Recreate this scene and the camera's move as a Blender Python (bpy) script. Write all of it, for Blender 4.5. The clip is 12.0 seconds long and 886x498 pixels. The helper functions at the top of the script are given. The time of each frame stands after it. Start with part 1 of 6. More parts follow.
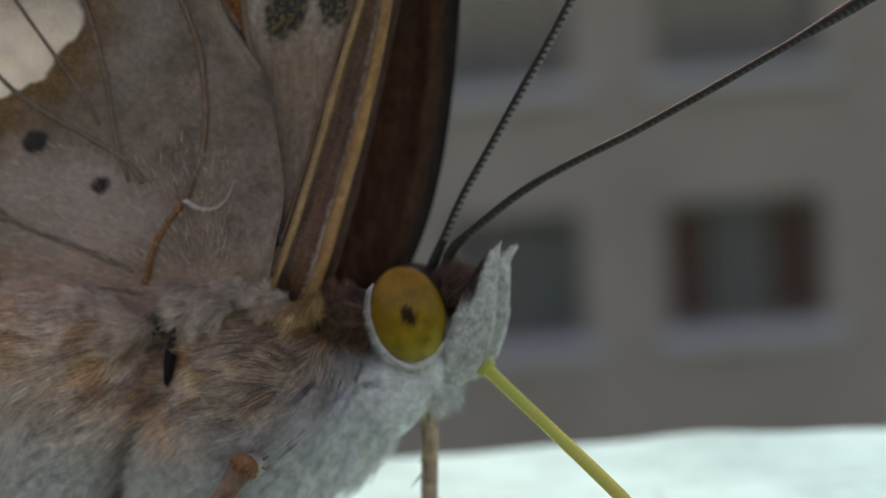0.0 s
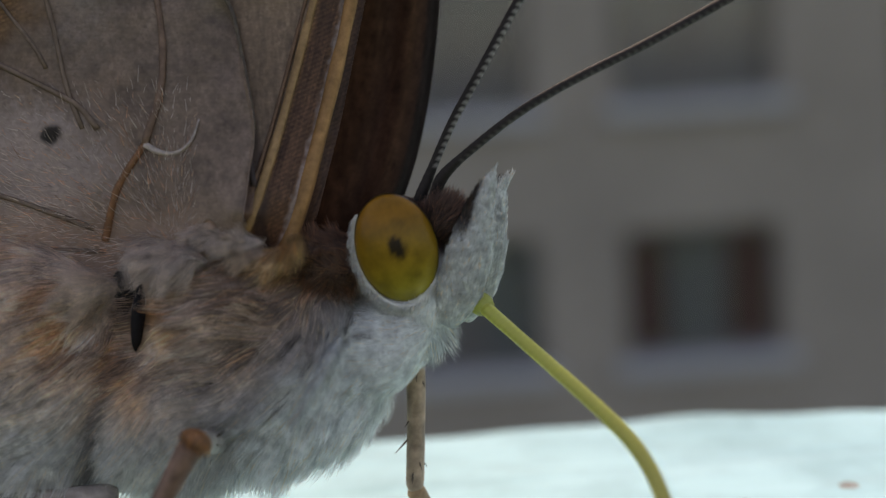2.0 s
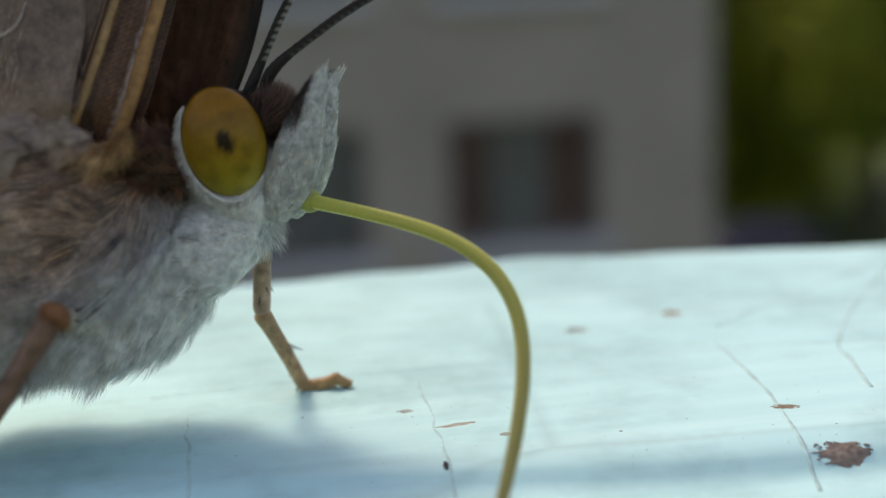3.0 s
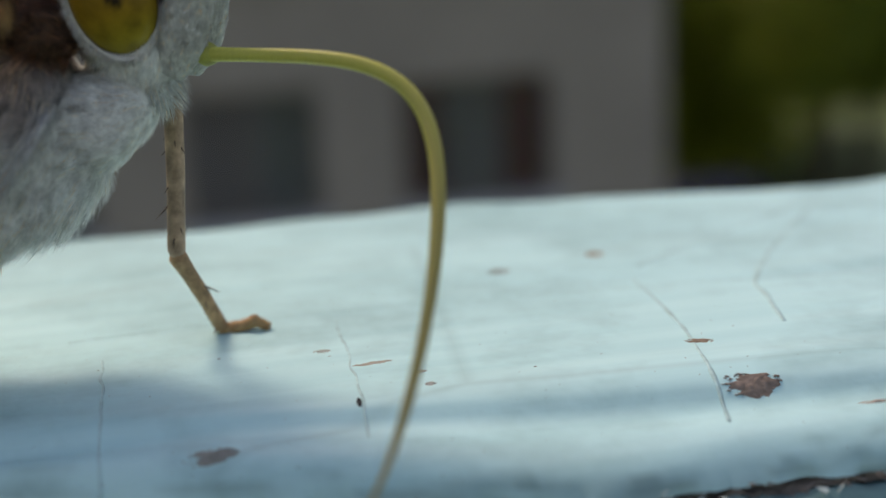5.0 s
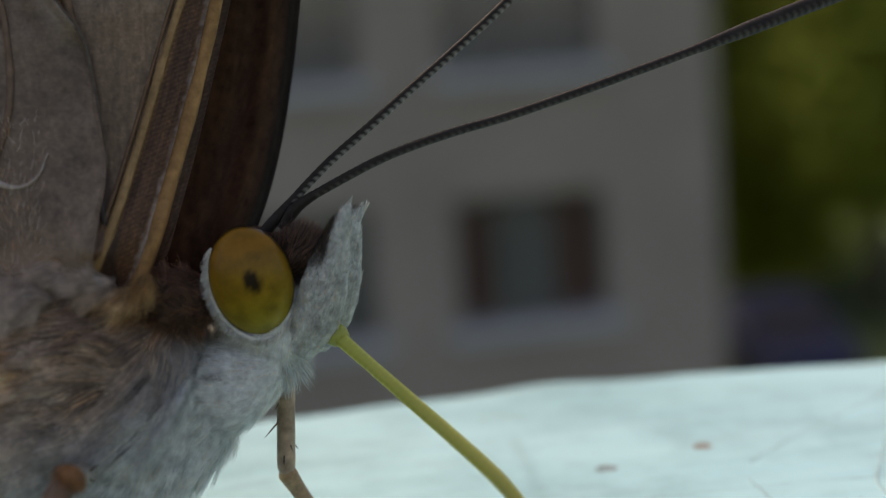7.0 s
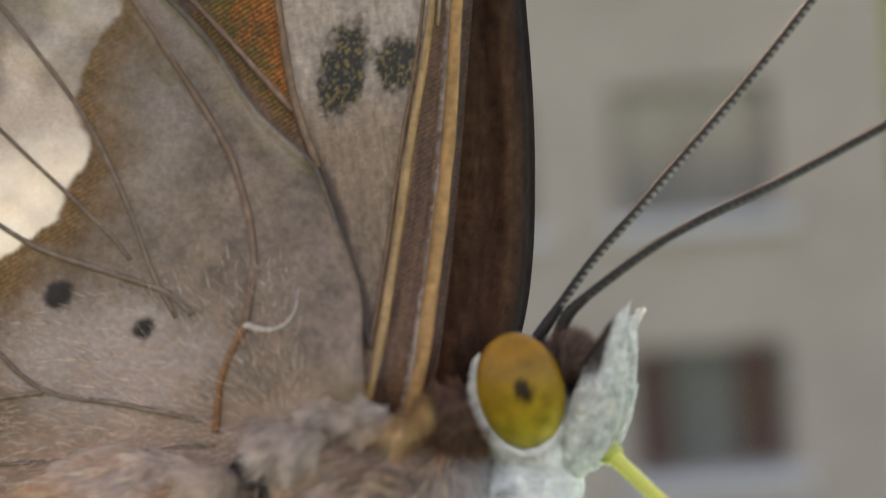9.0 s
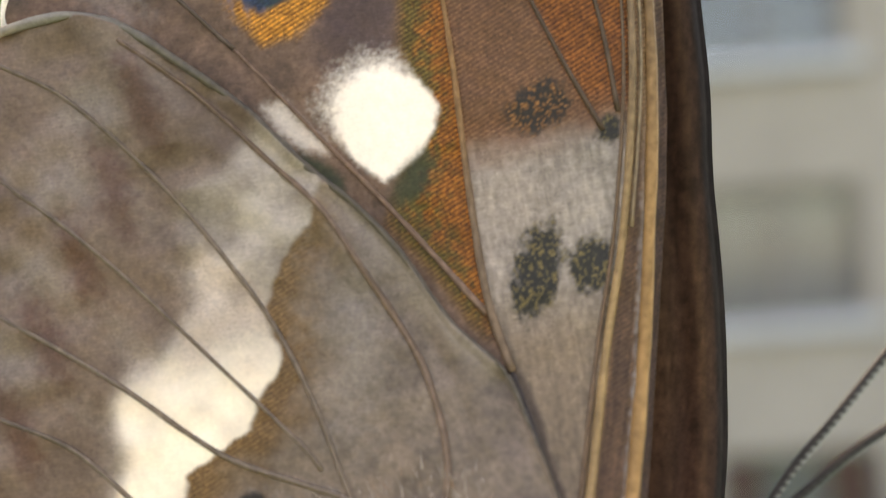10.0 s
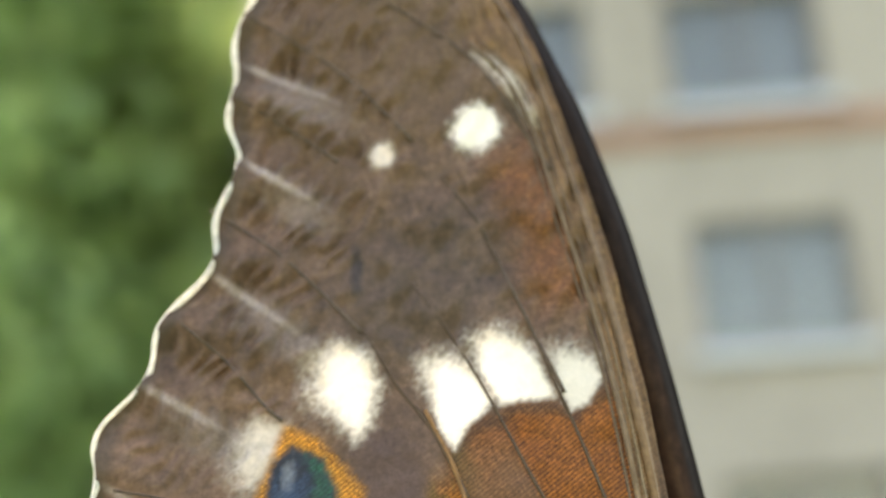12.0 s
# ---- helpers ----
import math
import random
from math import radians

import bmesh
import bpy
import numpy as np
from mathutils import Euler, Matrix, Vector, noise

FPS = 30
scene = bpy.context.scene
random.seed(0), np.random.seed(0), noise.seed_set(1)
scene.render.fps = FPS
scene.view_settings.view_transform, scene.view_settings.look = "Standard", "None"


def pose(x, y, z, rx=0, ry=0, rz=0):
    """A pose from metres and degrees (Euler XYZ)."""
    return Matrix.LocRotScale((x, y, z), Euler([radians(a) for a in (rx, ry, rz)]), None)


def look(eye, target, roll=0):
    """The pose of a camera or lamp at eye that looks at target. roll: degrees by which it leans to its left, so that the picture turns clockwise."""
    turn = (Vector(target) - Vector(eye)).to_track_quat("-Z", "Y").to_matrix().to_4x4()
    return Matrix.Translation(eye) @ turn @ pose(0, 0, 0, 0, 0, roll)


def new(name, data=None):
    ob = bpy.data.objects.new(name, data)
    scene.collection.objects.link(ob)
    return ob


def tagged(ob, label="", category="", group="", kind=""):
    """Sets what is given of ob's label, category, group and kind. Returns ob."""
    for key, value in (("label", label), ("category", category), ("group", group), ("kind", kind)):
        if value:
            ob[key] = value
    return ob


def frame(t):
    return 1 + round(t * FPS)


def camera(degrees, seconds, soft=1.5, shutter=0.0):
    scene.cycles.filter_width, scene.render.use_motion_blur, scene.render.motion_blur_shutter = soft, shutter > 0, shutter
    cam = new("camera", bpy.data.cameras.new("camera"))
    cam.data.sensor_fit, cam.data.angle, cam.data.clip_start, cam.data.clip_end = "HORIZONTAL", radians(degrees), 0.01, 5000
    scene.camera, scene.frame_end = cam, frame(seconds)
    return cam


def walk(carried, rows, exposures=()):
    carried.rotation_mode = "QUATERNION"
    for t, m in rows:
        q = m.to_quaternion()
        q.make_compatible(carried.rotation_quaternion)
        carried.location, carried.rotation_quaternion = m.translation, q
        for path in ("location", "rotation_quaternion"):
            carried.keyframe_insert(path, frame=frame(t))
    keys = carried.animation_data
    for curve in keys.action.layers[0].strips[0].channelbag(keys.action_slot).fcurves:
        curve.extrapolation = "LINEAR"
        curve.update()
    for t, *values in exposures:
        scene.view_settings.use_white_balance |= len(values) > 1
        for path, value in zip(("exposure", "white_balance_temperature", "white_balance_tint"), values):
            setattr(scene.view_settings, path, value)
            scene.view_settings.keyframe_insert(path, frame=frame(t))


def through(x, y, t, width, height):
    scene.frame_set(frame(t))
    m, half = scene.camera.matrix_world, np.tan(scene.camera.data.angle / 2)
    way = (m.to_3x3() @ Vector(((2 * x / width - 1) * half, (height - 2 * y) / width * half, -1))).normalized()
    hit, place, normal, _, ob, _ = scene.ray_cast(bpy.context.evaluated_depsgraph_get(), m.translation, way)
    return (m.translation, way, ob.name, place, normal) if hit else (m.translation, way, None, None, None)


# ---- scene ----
cam = camera(38.0, 12.0, soft=1.2)
cam.data.dof.use_dof = True
cam.data.dof.focus_distance = 0.0338
cam.data.dof.aperture_fstop = 46.0

# seconds, eye in mm, degrees of yaw to the left, pitch up and lean to the left
PATH = [
    (0.0, 0.00, -36.00, 16.15, 0.00, -8.30, -4.56),
    (0.5, -0.89, -36.17, 16.70, 0.63, -8.51, -4.56),
    (1.0, -0.30, -35.50, 15.68, 1.14, -8.66, -3.82),
    (1.5, -0.60, -33.85, 14.04, -0.07, -8.69, -3.82),
    (2.0, -0.95, -33.36, 13.60, -1.89, -7.24, -3.99),
    (2.5, -2.78, -33.12, 13.57, -6.79, -9.57, -3.58),
    (3.0, -1.71, -34.30, 12.04, -9.51, -12.56, -2.78),
    (3.2, -1.52, -34.54, 11.63, -10.37, -13.86, -2.55),
    (4.8, -0.83, -34.33, 11.57, -10.68, -14.26, -3.09),
    (5.0, -0.71, -34.56, 11.40, -11.50, -14.43, -2.92),
    (5.5, -0.29, -34.72, 11.28, -12.60, -15.13, -3.01),
    (6.0, 0.44, -35.19, 11.17, -12.65, -15.42, -3.25),
    (6.5, -0.32, -34.42, 11.80, -11.63, -12.37, -4.28),
    (7.0, -1.87, -33.19, 13.85, -9.37, -9.05, -4.45),
    (7.5, -2.00, -32.44, 15.54, -6.99, -5.89, -3.50),
    (7.7, -2.31, -32.66, 15.64, -6.45, -4.38, -3.74),
    (9.3, -4.13, -31.89, 14.86, -1.42, -1.12, -4.72),
    (9.5, -4.50, -32.07, 15.23, -0.85, -0.16, -4.77),
    (9.8, -5.37, -32.08, 16.42, 1.19, 1.96, -4.45),
    (10.0, -6.30, -31.61, 17.46, 1.33, 2.88, -4.29),
    (10.5, -6.85, -32.48, 18.76, 1.62, 6.47, -4.16),
    (11.0, -4.92, -34.00, 18.62, 1.25, 12.21, -4.36),
    (11.2, -5.45, -35.02, 19.58, 0.01, 13.30, -4.40),
    (11.5, -5.64, -35.20, 20.86, 0.52, 15.39, -4.31),
    (12.0, -7.30, -35.96, 22.19, 1.38, 15.59, -4.37),
]

MM = 0.001


def eye_pose(x, y, z, yaw, pitch, roll):
    a, b = radians(yaw), radians(pitch)
    eye = Vector((x, y, z)) * MM
    ahead = Vector((-math.sin(a) * math.cos(b), math.cos(a) * math.cos(b), math.sin(b)))
    return look(eye, eye + ahead, roll)


# seconds, stops, kelvin, tint
EXPOSURES = [(0.0, 0.76, 9000, 24), (1.0, 0.95, 9000, 22), (1.5, 0.7, 8600, 22), (2.0, 0.7, 8500, 25), (2.5, 0.74, 8400, 18), (3.0, 0.62, 8500, 19), (3.2, 0.5, 8500, 20),
             (5.0, 0.3, 8500, 21), (6.0, 0.28, 8500, 21), (6.5, 0.36, 8500, 21), (7.0, 0.34, 8500, 21), (7.5, 0.55, 9000, 28), (9.3, 2.19, 9800, 24), (10.5, 2.5, 9900, 20), (12.0, 2.78, 10000, 14)]
walk(cam, [(t, eye_pose(*p)) for t, *p in PATH], EXPOSURES)

# ---- world and sun ----
SUN_ELEVATION, SUN_AZIMUTH = radians(52), radians(-24)   # azimuth from +y, to the right
world = bpy.data.worlds.new("sky")
scene.world = world
world.use_nodes = True
sky = world.node_tree.nodes.new("ShaderNodeTexSky")
sky.sky_type, sky.sun_disc = "NISHITA", False
sky.sun_elevation, sky.sun_rotation = SUN_ELEVATION, SUN_AZIMUTH
sky.dust_density, sky.ozone_density = 2.0, 1.0
back = world.node_tree.nodes["Background"]
back.inputs["Strength"].default_value = 0.15
world.node_tree.links.new(sky.outputs["Color"], back.inputs["Color"])

sun = new("sun", bpy.data.lights.new("sun", "SUN"))
sun.data.energy, sun.data.angle, sun.data.color = 1.3, radians(14.0), (1.0, 0.95, 0.88)
to_sun = Vector((math.sin(SUN_AZIMUTH) * math.cos(SUN_ELEVATION), math.cos(SUN_AZIMUTH) * math.cos(SUN_ELEVATION), math.sin(SUN_ELEVATION)))
sun.matrix_world = look(to_sun * 30, (0, 0, 0))

# ---- small helpers ----
rng = np.random.default_rng(7)


def mesh_of(name, verts, faces, smooth=True, unit=MM):
    me = bpy.data.meshes.new(name)
    me.from_pydata((np.asarray(verts, float) * unit).tolist(), [], [list(map(int, f)) for f in faces])
    me.update()
    if smooth:
        me.polygons.foreach_set("use_smooth", np.ones(len(me.polygons), bool))
    return me


def paint(me, colours):
    """Pigment per vertex, as linear colour."""
    att = me.color_attributes.new("pigment", "FLOAT_COLOR", "POINT")
    rgba = np.ones((len(me.vertices), 4))
    rgba[:, :3] = colours
    att.data.foreach_set("color", rgba.ravel())
    return me


def part(name, me, material, parent=None, label=""):
    ob = new(name, me)
    if material is not None and not me.materials:
        me.materials.append(material)
    ob.parent = parent
    return tagged(ob, label)


def join(pieces):
    """One list of vertices and faces from several."""
    verts, faces, n = [], [], 0
    for v, f in pieces:
        v = np.asarray(v, float)
        verts.append(v)
        faces += [[i + n for i in q] for q in f]
        n += len(v)
    return np.concatenate(verts), faces


def spline(points, n):
    """Catmull-Rom curve through the points, n samples evenly spaced along it."""
    p = np.asarray(points, float)
    p = np.vstack([2 * p[0] - p[1], p, 2 * p[-1] - p[-2]])
    out = []
    for i in range(1, len(p) - 2):
        for u in np.linspace(0, 1, 16, endpoint=False):
            a, b, c, d = p[i - 1:i + 3]
            out.append(0.5 * (2 * b + (c - a) * u + (2 * a - 5 * b + 4 * c - d) * u * u + (3 * b - a - 3 * c + d) * u ** 3))
    out.append(p[-2])
    out = np.array(out)
    s = np.concatenate([[0], np.cumsum(np.linalg.norm(np.diff(out, axis=0), axis=1))])
    return np.stack([np.interp(np.linspace(0, s[-1], n), s, out[:, k]) for k in range(out.shape[1])], 1)


def tube(path, radii, sides=8, flat=1.0, caps=True):
    """A tube along a path in 3D; flat squeezes it along its second cross axis."""
    path = np.asarray(path, float)
    radii = np.broadcast_to(np.asarray(radii, float), (len(path),))
    tang = np.gradient(path, axis=0)
    tang /= np.linalg.norm(tang, axis=1)[:, None] + 1e-12
    ref = np.array([0.0, 1.0, 0.0]) if abs(tang[0, 1]) < 0.9 else np.array([1.0, 0.0, 0.0])
    verts, faces = [], []
    for i, (c, t) in enumerate(zip(path, tang)):
        a = np.cross(ref, t)
        a /= np.linalg.norm(a)
        b = np.cross(t, a)
        for k in range(sides):
            w = 2 * math.pi * k / sides
            verts.append(c + radii[i] * (math.cos(w) * a + flat * math.sin(w) * b))
    for i in range(len(path) - 1):
        for k in range(sides):
            m = (k + 1) % sides
            faces.append([i * sides + k, i * sides + m, (i + 1) * sides + m, (i + 1) * sides + k])
    if caps:
        faces.append(list(range(sides))[::-1])
        faces.append([(len(path) - 1) * sides + k for k in range(sides)])
    return np.array(verts), faces


def ball(centre, axes, turn=0.0, rings=24, segs=32, lump=0.0):
    """An ellipsoid turned about y by turn degrees, with a little unevenness."""
    u = np.linspace(0, math.pi, rings + 1)[1:-1]
    w = np.linspace(0, 2 * math.pi, segs, endpoint=False)
    uu, ww = np.meshgrid(u, w, indexing="ij")
    n = np.stack([np.sin(uu) * np.cos(ww), np.sin(uu) * np.sin(ww), np.cos(uu)], -1).reshape(-1, 3)
    n = np.vstack([n, [[0, 0, 1], [0, 0, -1]]])
    p = n * np.asarray(axes)
    if lump:
        p *= 1 + lump * (np.sin(n[:, :1] * 7 + 1) * np.cos(n[:, 2:] * 6) + 0.5 * np.sin(n[:, 1:2] * 13 + n[:, 2:] * 9))
    a = radians(turn)
    p = np.stack([math.cos(a) * p[:, 0] + math.sin(a) * p[:, 2], p[:, 1], -math.sin(a) * p[:, 0] + math.cos(a) * p[:, 2]], 1)
    faces, top, bottom = [], (rings - 1) * segs, (rings - 1) * segs + 1
    for i in range(rings - 2):
        for k in range(segs):
            m = (k + 1) % segs
            faces.append([i * segs + k, (i + 1) * segs + k, (i + 1) * segs + m, i * segs + m])
    for k in range(segs):
        m = (k + 1) % segs
        faces.append([top, k, m])
        faces.append([bottom, (rings - 2) * segs + m, (rings - 2) * segs + k])
    return p + np.asarray(centre), faces


def box(x0, x1, y0, y1, z0, z1, bevel=0.0):
    """A box with chamfered upright edges and rims, as vertices and faces."""
    b = bevel or 0.02 * min(x1 - x0, y1 - y0, z1 - z0)
    bm = bmesh.new()
    bmesh.ops.create_cube(bm, size=1)
    for v in bm.verts:
        v.co = Vector(((x0 + x1) / 2 + v.co.x * (x1 - x0), (y0 + y1) / 2 + v.co.y * (y1 - y0), (z0 + z1) / 2 + v.co.z * (z1 - z0)))
    bmesh.ops.bevel(bm, geom=bm.edges[:], offset=b, segments=1, affect="EDGES")
    bm.verts.index_update()
    out = np.array([v.co[:] for v in bm.verts]), [[v.index for v in f.verts] for f in bm.faces]
    bm.free()
    return out


def vnoise(x, y, seed=0):
    """Smooth value noise in -1..1 on arrays."""
    table = np.random.default_rng(seed).uniform(-1, 1, (64, 64))
    xi, yi = np.floor(x).astype(int), np.floor(y).astype(int)
    fx, fy = x - xi, y - yi
    fx, fy = fx * fx * (3 - 2 * fx), fy * fy * (3 - 2 * fy)
    g = lambda i, j: table[i % 64, j % 64]
    return (g(xi, yi) * (1 - fx) + g(xi + 1, yi) * fx) * (1 - fy) + (g(xi, yi + 1) * (1 - fx) + g(xi + 1, yi + 1) * fx) * fy


def step(a, b, x):
    t = np.clip((x - a) / (b - a), 0, 1)
    return t * t * (3 - 2 * t)


def at(points, v, key=1, value=0):
    """Linear look-up of one coordinate of a line of points by the other."""
    p = np.asarray(points, float)
    o = np.argsort(p[:, key])
    return np.interp(v, p[o, key], p[o, value])


# ---- materials ----
class Nodes:
    """A short way to write a node material."""

    def __init__(self, name):
        self.mat = bpy.data.materials.new(name)
        self.mat.use_nodes = True
        self.tree = self.mat.node_tree
        self.bsdf = self.tree.nodes["Principled BSDF"]
        self.out = self.tree.nodes["Material Output"]

    def add(self, kind, **inputs):
        node = self.tree.nodes.new(kind)
        for key, value in inputs.items():
            if hasattr(value, "is_output"):
                self.tree.links.new(value, node.inputs[key.replace("_", " ")])
            else:
                node.inputs[key.replace("_", " ")].default_value = value
        return node

    def link(self, a, b):
        self.tree.links.new(a, b)

    def coords(self, scale):
        tc = self.add("ShaderNodeTexCoord")
        mp = self.add("ShaderNodeMapping", Scale=scale)
        self.link(tc.outputs["Object"], mp.inputs["Vector"])
        return mp.outputs["Vector"]

    def noise(self, vector, scale, detail=4.0, rough=0.6):
        return self.add("ShaderNodeTexNoise", Vector=vector, Scale=scale, Detail=detail, Roughness=rough).outputs["Fac"]

    def ramp(self, fac, stops):
        node = self.tree.nodes.new("ShaderNodeValToRGB")
        node.color_ramp.elements[0].position, node.color_ramp.elements[0].color = stops[0][0], (*stops[0][1], 1)
        node.color_ramp.elements[1].position, node.color_ramp.elements[1].color = stops[-1][0], (*stops[-1][1], 1)
        for p, c in stops[1:-1]:
            node.color_ramp.elements.new(p).color = (*c, 1)
        self.link(fac, node.inputs["Fac"])
        return node.outputs["Color"]

    def mix(self, fac, a, b, blend="MIX"):
        node = self.tree.nodes.new("ShaderNodeMix")
        node.data_type, node.blend_type = "RGBA", blend
        for i, v in ((0, fac), (6, a), (7, b)):
            if hasattr(v, "is_output"):
                self.link(v, node.inputs[i])
            else:
                node.inputs[i].default_value = v if i == 0 else (*v, 1)
        return node.outputs[2]

    def bump(self, height, strength, distance):
        node = self.add("ShaderNodeBump", Height=height, Strength=strength, Distance=distance)
        self.link(node.outputs["Normal"], self.bsdf.inputs["Normal"])
        return node

    def pigment(self):
        node = self.tree.nodes.new("ShaderNodeAttribute")
        node.attribute_name = "pigment"
        return node.outputs["Color"]

    def base(self, colour, rough=0.6, spec=0.3, metal=0.0):
        if hasattr(colour, "is_output"):
            self.link(colour, self.bsdf.inputs["Base Color"])
        else:
            self.bsdf.inputs["Base Color"].default_value = (*colour, 1)
        self.bsdf.inputs["Roughness"].default_value = rough
        self.bsdf.inputs["Specular IOR Level"].default_value = spec
        self.bsdf.inputs["Metallic"].default_value = metal
        return self.mat

    def let_through(self, colour, amount):
        """Mixes in light that passes through a thin sheet."""
        tr = self.add("ShaderNodeBsdfTranslucent", Color=colour)
        mx = self.add("ShaderNodeMixShader", Fac=amount)
        self.link(self.bsdf.outputs[0], mx.inputs[1])
        self.link(tr.outputs[0], mx.inputs[2])
        self.link(mx.outputs[0], self.out.inputs["Surface"])


def rough_mat(name, colour, rough=0.7, scale=1000.0, amount=0.35, bump=0.3, depth=0.0001, spec=0.3, stretch=(1, 1, 1)):
    """A plain coloured surface with variation at two scales and fine relief."""
    n = Nodes(name)
    v = n.coords(stretch)
    big, fine = n.noise(v, scale * 0.12, 3), n.noise(v, scale, 5)
    dark = tuple(c * (1 - amount) for c in colour)
    light = tuple(min(1, c * (1 + amount * 0.6)) for c in colour)
    c = n.ramp(big, [(0.3, dark), (0.7, light)])
    c = n.mix(0.5, c, n.ramp(fine, [(0.3, dark), (0.7, light)]))
    n.bump(fine, bump, depth)
    return n.base(c, rough, spec)


def wing_material():
    n = Nodes("wing_scales")
    col = n.pigment()
    rows = n.coords((1, 0.05, 1))
    cells = n.add("ShaderNodeTexVoronoi", Vector=rows, Scale=13000.0)
    fine = n.noise(rows, 5200.0, 4)
    cross = n.add("ShaderNodeTexWave", Vector=rows, Scale=2900.0, Distortion=6.0, Detail=3.0)
    cross.bands_direction = "Z"
    soft = n.noise(rows, 420.0, 3)
    grain = n.ramp(fine, [(0.28, (0.8, 0.8, 0.8)), (0.72, (1.14, 1.14, 1.14))])
    c = n.mix(1.0, col, grain, "MULTIPLY")
    c = n.mix(1.0, c, n.ramp(cells.outputs["Color"], [(0.1, (0.86, 0.85, 0.84)), (0.9, (1.08, 1.07, 1.05))]), "MULTIPLY")
    c = n.mix(1.0, c, n.ramp(soft, [(0.35, (0.84, 0.83, 0.82)), (0.7, (1.12, 1.12, 1.12))]), "MULTIPLY")
    c = n.mix(0.16, c, n.ramp(cross.outputs["Fac"], [(0.0, (0.8, 0.8, 0.8)), (1.0, (1.1, 1.1, 1.1))]), "MULTIPLY")
    # rows of bright and dark scales show most in the coloured fields
    hsv = n.add("ShaderNodeSeparateColor", Color=col)
    hsv.mode = "HSV"
    vivid = n.add("ShaderNodeMapRange", Value=hsv.outputs[1])
    vivid.inputs["From Min"].default_value, vivid.inputs["From Max"].default_value = 0.6, 0.92
    tilt = n.coords((0.8, 0.05, 1))
    tilt.node.inputs["Rotation"].default_value = (0, radians(28), 0)
    lines = n.add("ShaderNodeTexWave", Vector=tilt, Scale=3000.0, Distortion=1.4, Detail=2.0)
    lines.bands_direction = "Z"
    dots = n.mix(0.8, n.ramp(cells.outputs["Color"], [(0.15, (0.7, 0.66, 0.62)), (0.55, (1, 1, 1)), (0.85, (1.35, 1.3, 1.2))]), n.ramp(lines.outputs["Fac"], [(0.1, (0.52, 0.48, 0.46)), (0.8, (1.38, 1.38, 1.34))]), "MULTIPLY")
    c = n.mix(vivid.outputs[0], c, n.mix(1.0, c, dots, "MULTIPLY"))
    # white scales lie smoother than the dark ones
    grey = n.add("ShaderNodeRGBToBW", Color=col)
    pale = n.add("ShaderNodeMapRange", Value=grey.outputs[0])
    pale.inputs["From Min"].default_value, pale.inputs["From Max"].default_value = 0.3, 0.75
    c = n.mix(pale.outputs[0], c, n.mix(0.7, c, col))
    n.bump(n.mix(0.15, fine, cross.outputs["Fac"]), 0.5, 0.00002)
    m = n.base(c, 0.45, 0.26)
    n.bsdf.inputs["Sheen Weight"].default_value = 0.06
    n.let_through(c, 0.25)
    return m


def pigment_mat(name, rough=0.55, spec=0.3, scale=4000.0, depth=0.00002, through=0.0):
    n = Nodes(name)
    v = n.coords((1, 1, 1))
    fine = n.noise(v, scale, 4)
    c = n.mix(1.0, n.pigment(), n.ramp(fine, [(0.3, (0.7, 0.7, 0.7)), (0.7, (1.2, 1.2, 1.2))]), "MULTIPLY")
    n.bump(fine, 0.4, depth)
    m = n.base(c, rough, spec)
    if through:
        n.let_through(c, through)
    return m


def paint_mat():
    """Old pale turquoise gloss paint on wood: long brush marks, hair cracks, dirt."""
    n = Nodes("ledge_paint")
    v = n.coords((1, 1, 1))
    along = n.coords((0.06, 1, 1))
    brush, grime, fine = n.noise(along, 900.0, 4), n.noise(v, 110.0, 5, 0.7), n.noise(v, 2500.0, 4)
    c = n.ramp(brush, [(0.25, (0.37, 0.69, 0.73)), (0.75, (0.5, 0.81, 0.84))])
    c = n.mix(0.75, c, n.ramp(grime, [(0.36, (0.62, 0.66, 0.66)), (0.56, (1, 1, 1))]), "MULTIPLY")
    cr = n.add("ShaderNodeTexVoronoi", Vector=n.coords((0.45, 1, 1)), Scale=75.0)
    cr.feature = "DISTANCE_TO_EDGE"
    c = n.mix(1.0, c, n.ramp(cr.outputs["Distance"], [(0.0, (0.86, 0.87, 0.87)), (0.012, (1, 1, 1))]), "MULTIPLY")
    c = n.mix(1.0, c, n.pigment(), "MULTIPLY")
    n.bump(n.mix(0.5, brush, fine), 0.25, 0.0001)
    return n.base(c, 0.42, 0.4)


M_WING = wing_material()
M_FUR = pigment_mat("fur", 0.4, 0.5, through=0.5)
M_SKIN = pigment_mat("body_scales", 0.7, 0.2)
M_VEIN = pigment_mat("vein", 0.55, 0.2)
M_DARK = pigment_mat("dark_wing", 0.65, 0.06)
M_PAINT = paint_mat()
M_WOOD = rough_mat("bare_wood", (0.3, 0.26, 0.23), 0.85, 900.0, 0.6, 0.8, 0.0004, stretch=(0.15, 1, 1))
M_LEG = pigment_mat("leg", 0.5, 0.35)
M_HORN = pigment_mat("antenna", 0.55, 0.15)
M_TRUNK = pigment_mat("proboscis", 0.35, 0.45, scale=2500.0, through=0.3)
M_EYE = pigment_mat("eye", 0.3, 0.2, scale=1500.0, depth=0.000004)

# ---- the painted ledge ----
def front_bend(u):
    """How far the worn front edge stands off the line of the rail, along its length."""
    return -0.09 * np.clip(u, -70, 110) + 0.0074 * (np.clip(u, -12, 22) - 3) ** 2


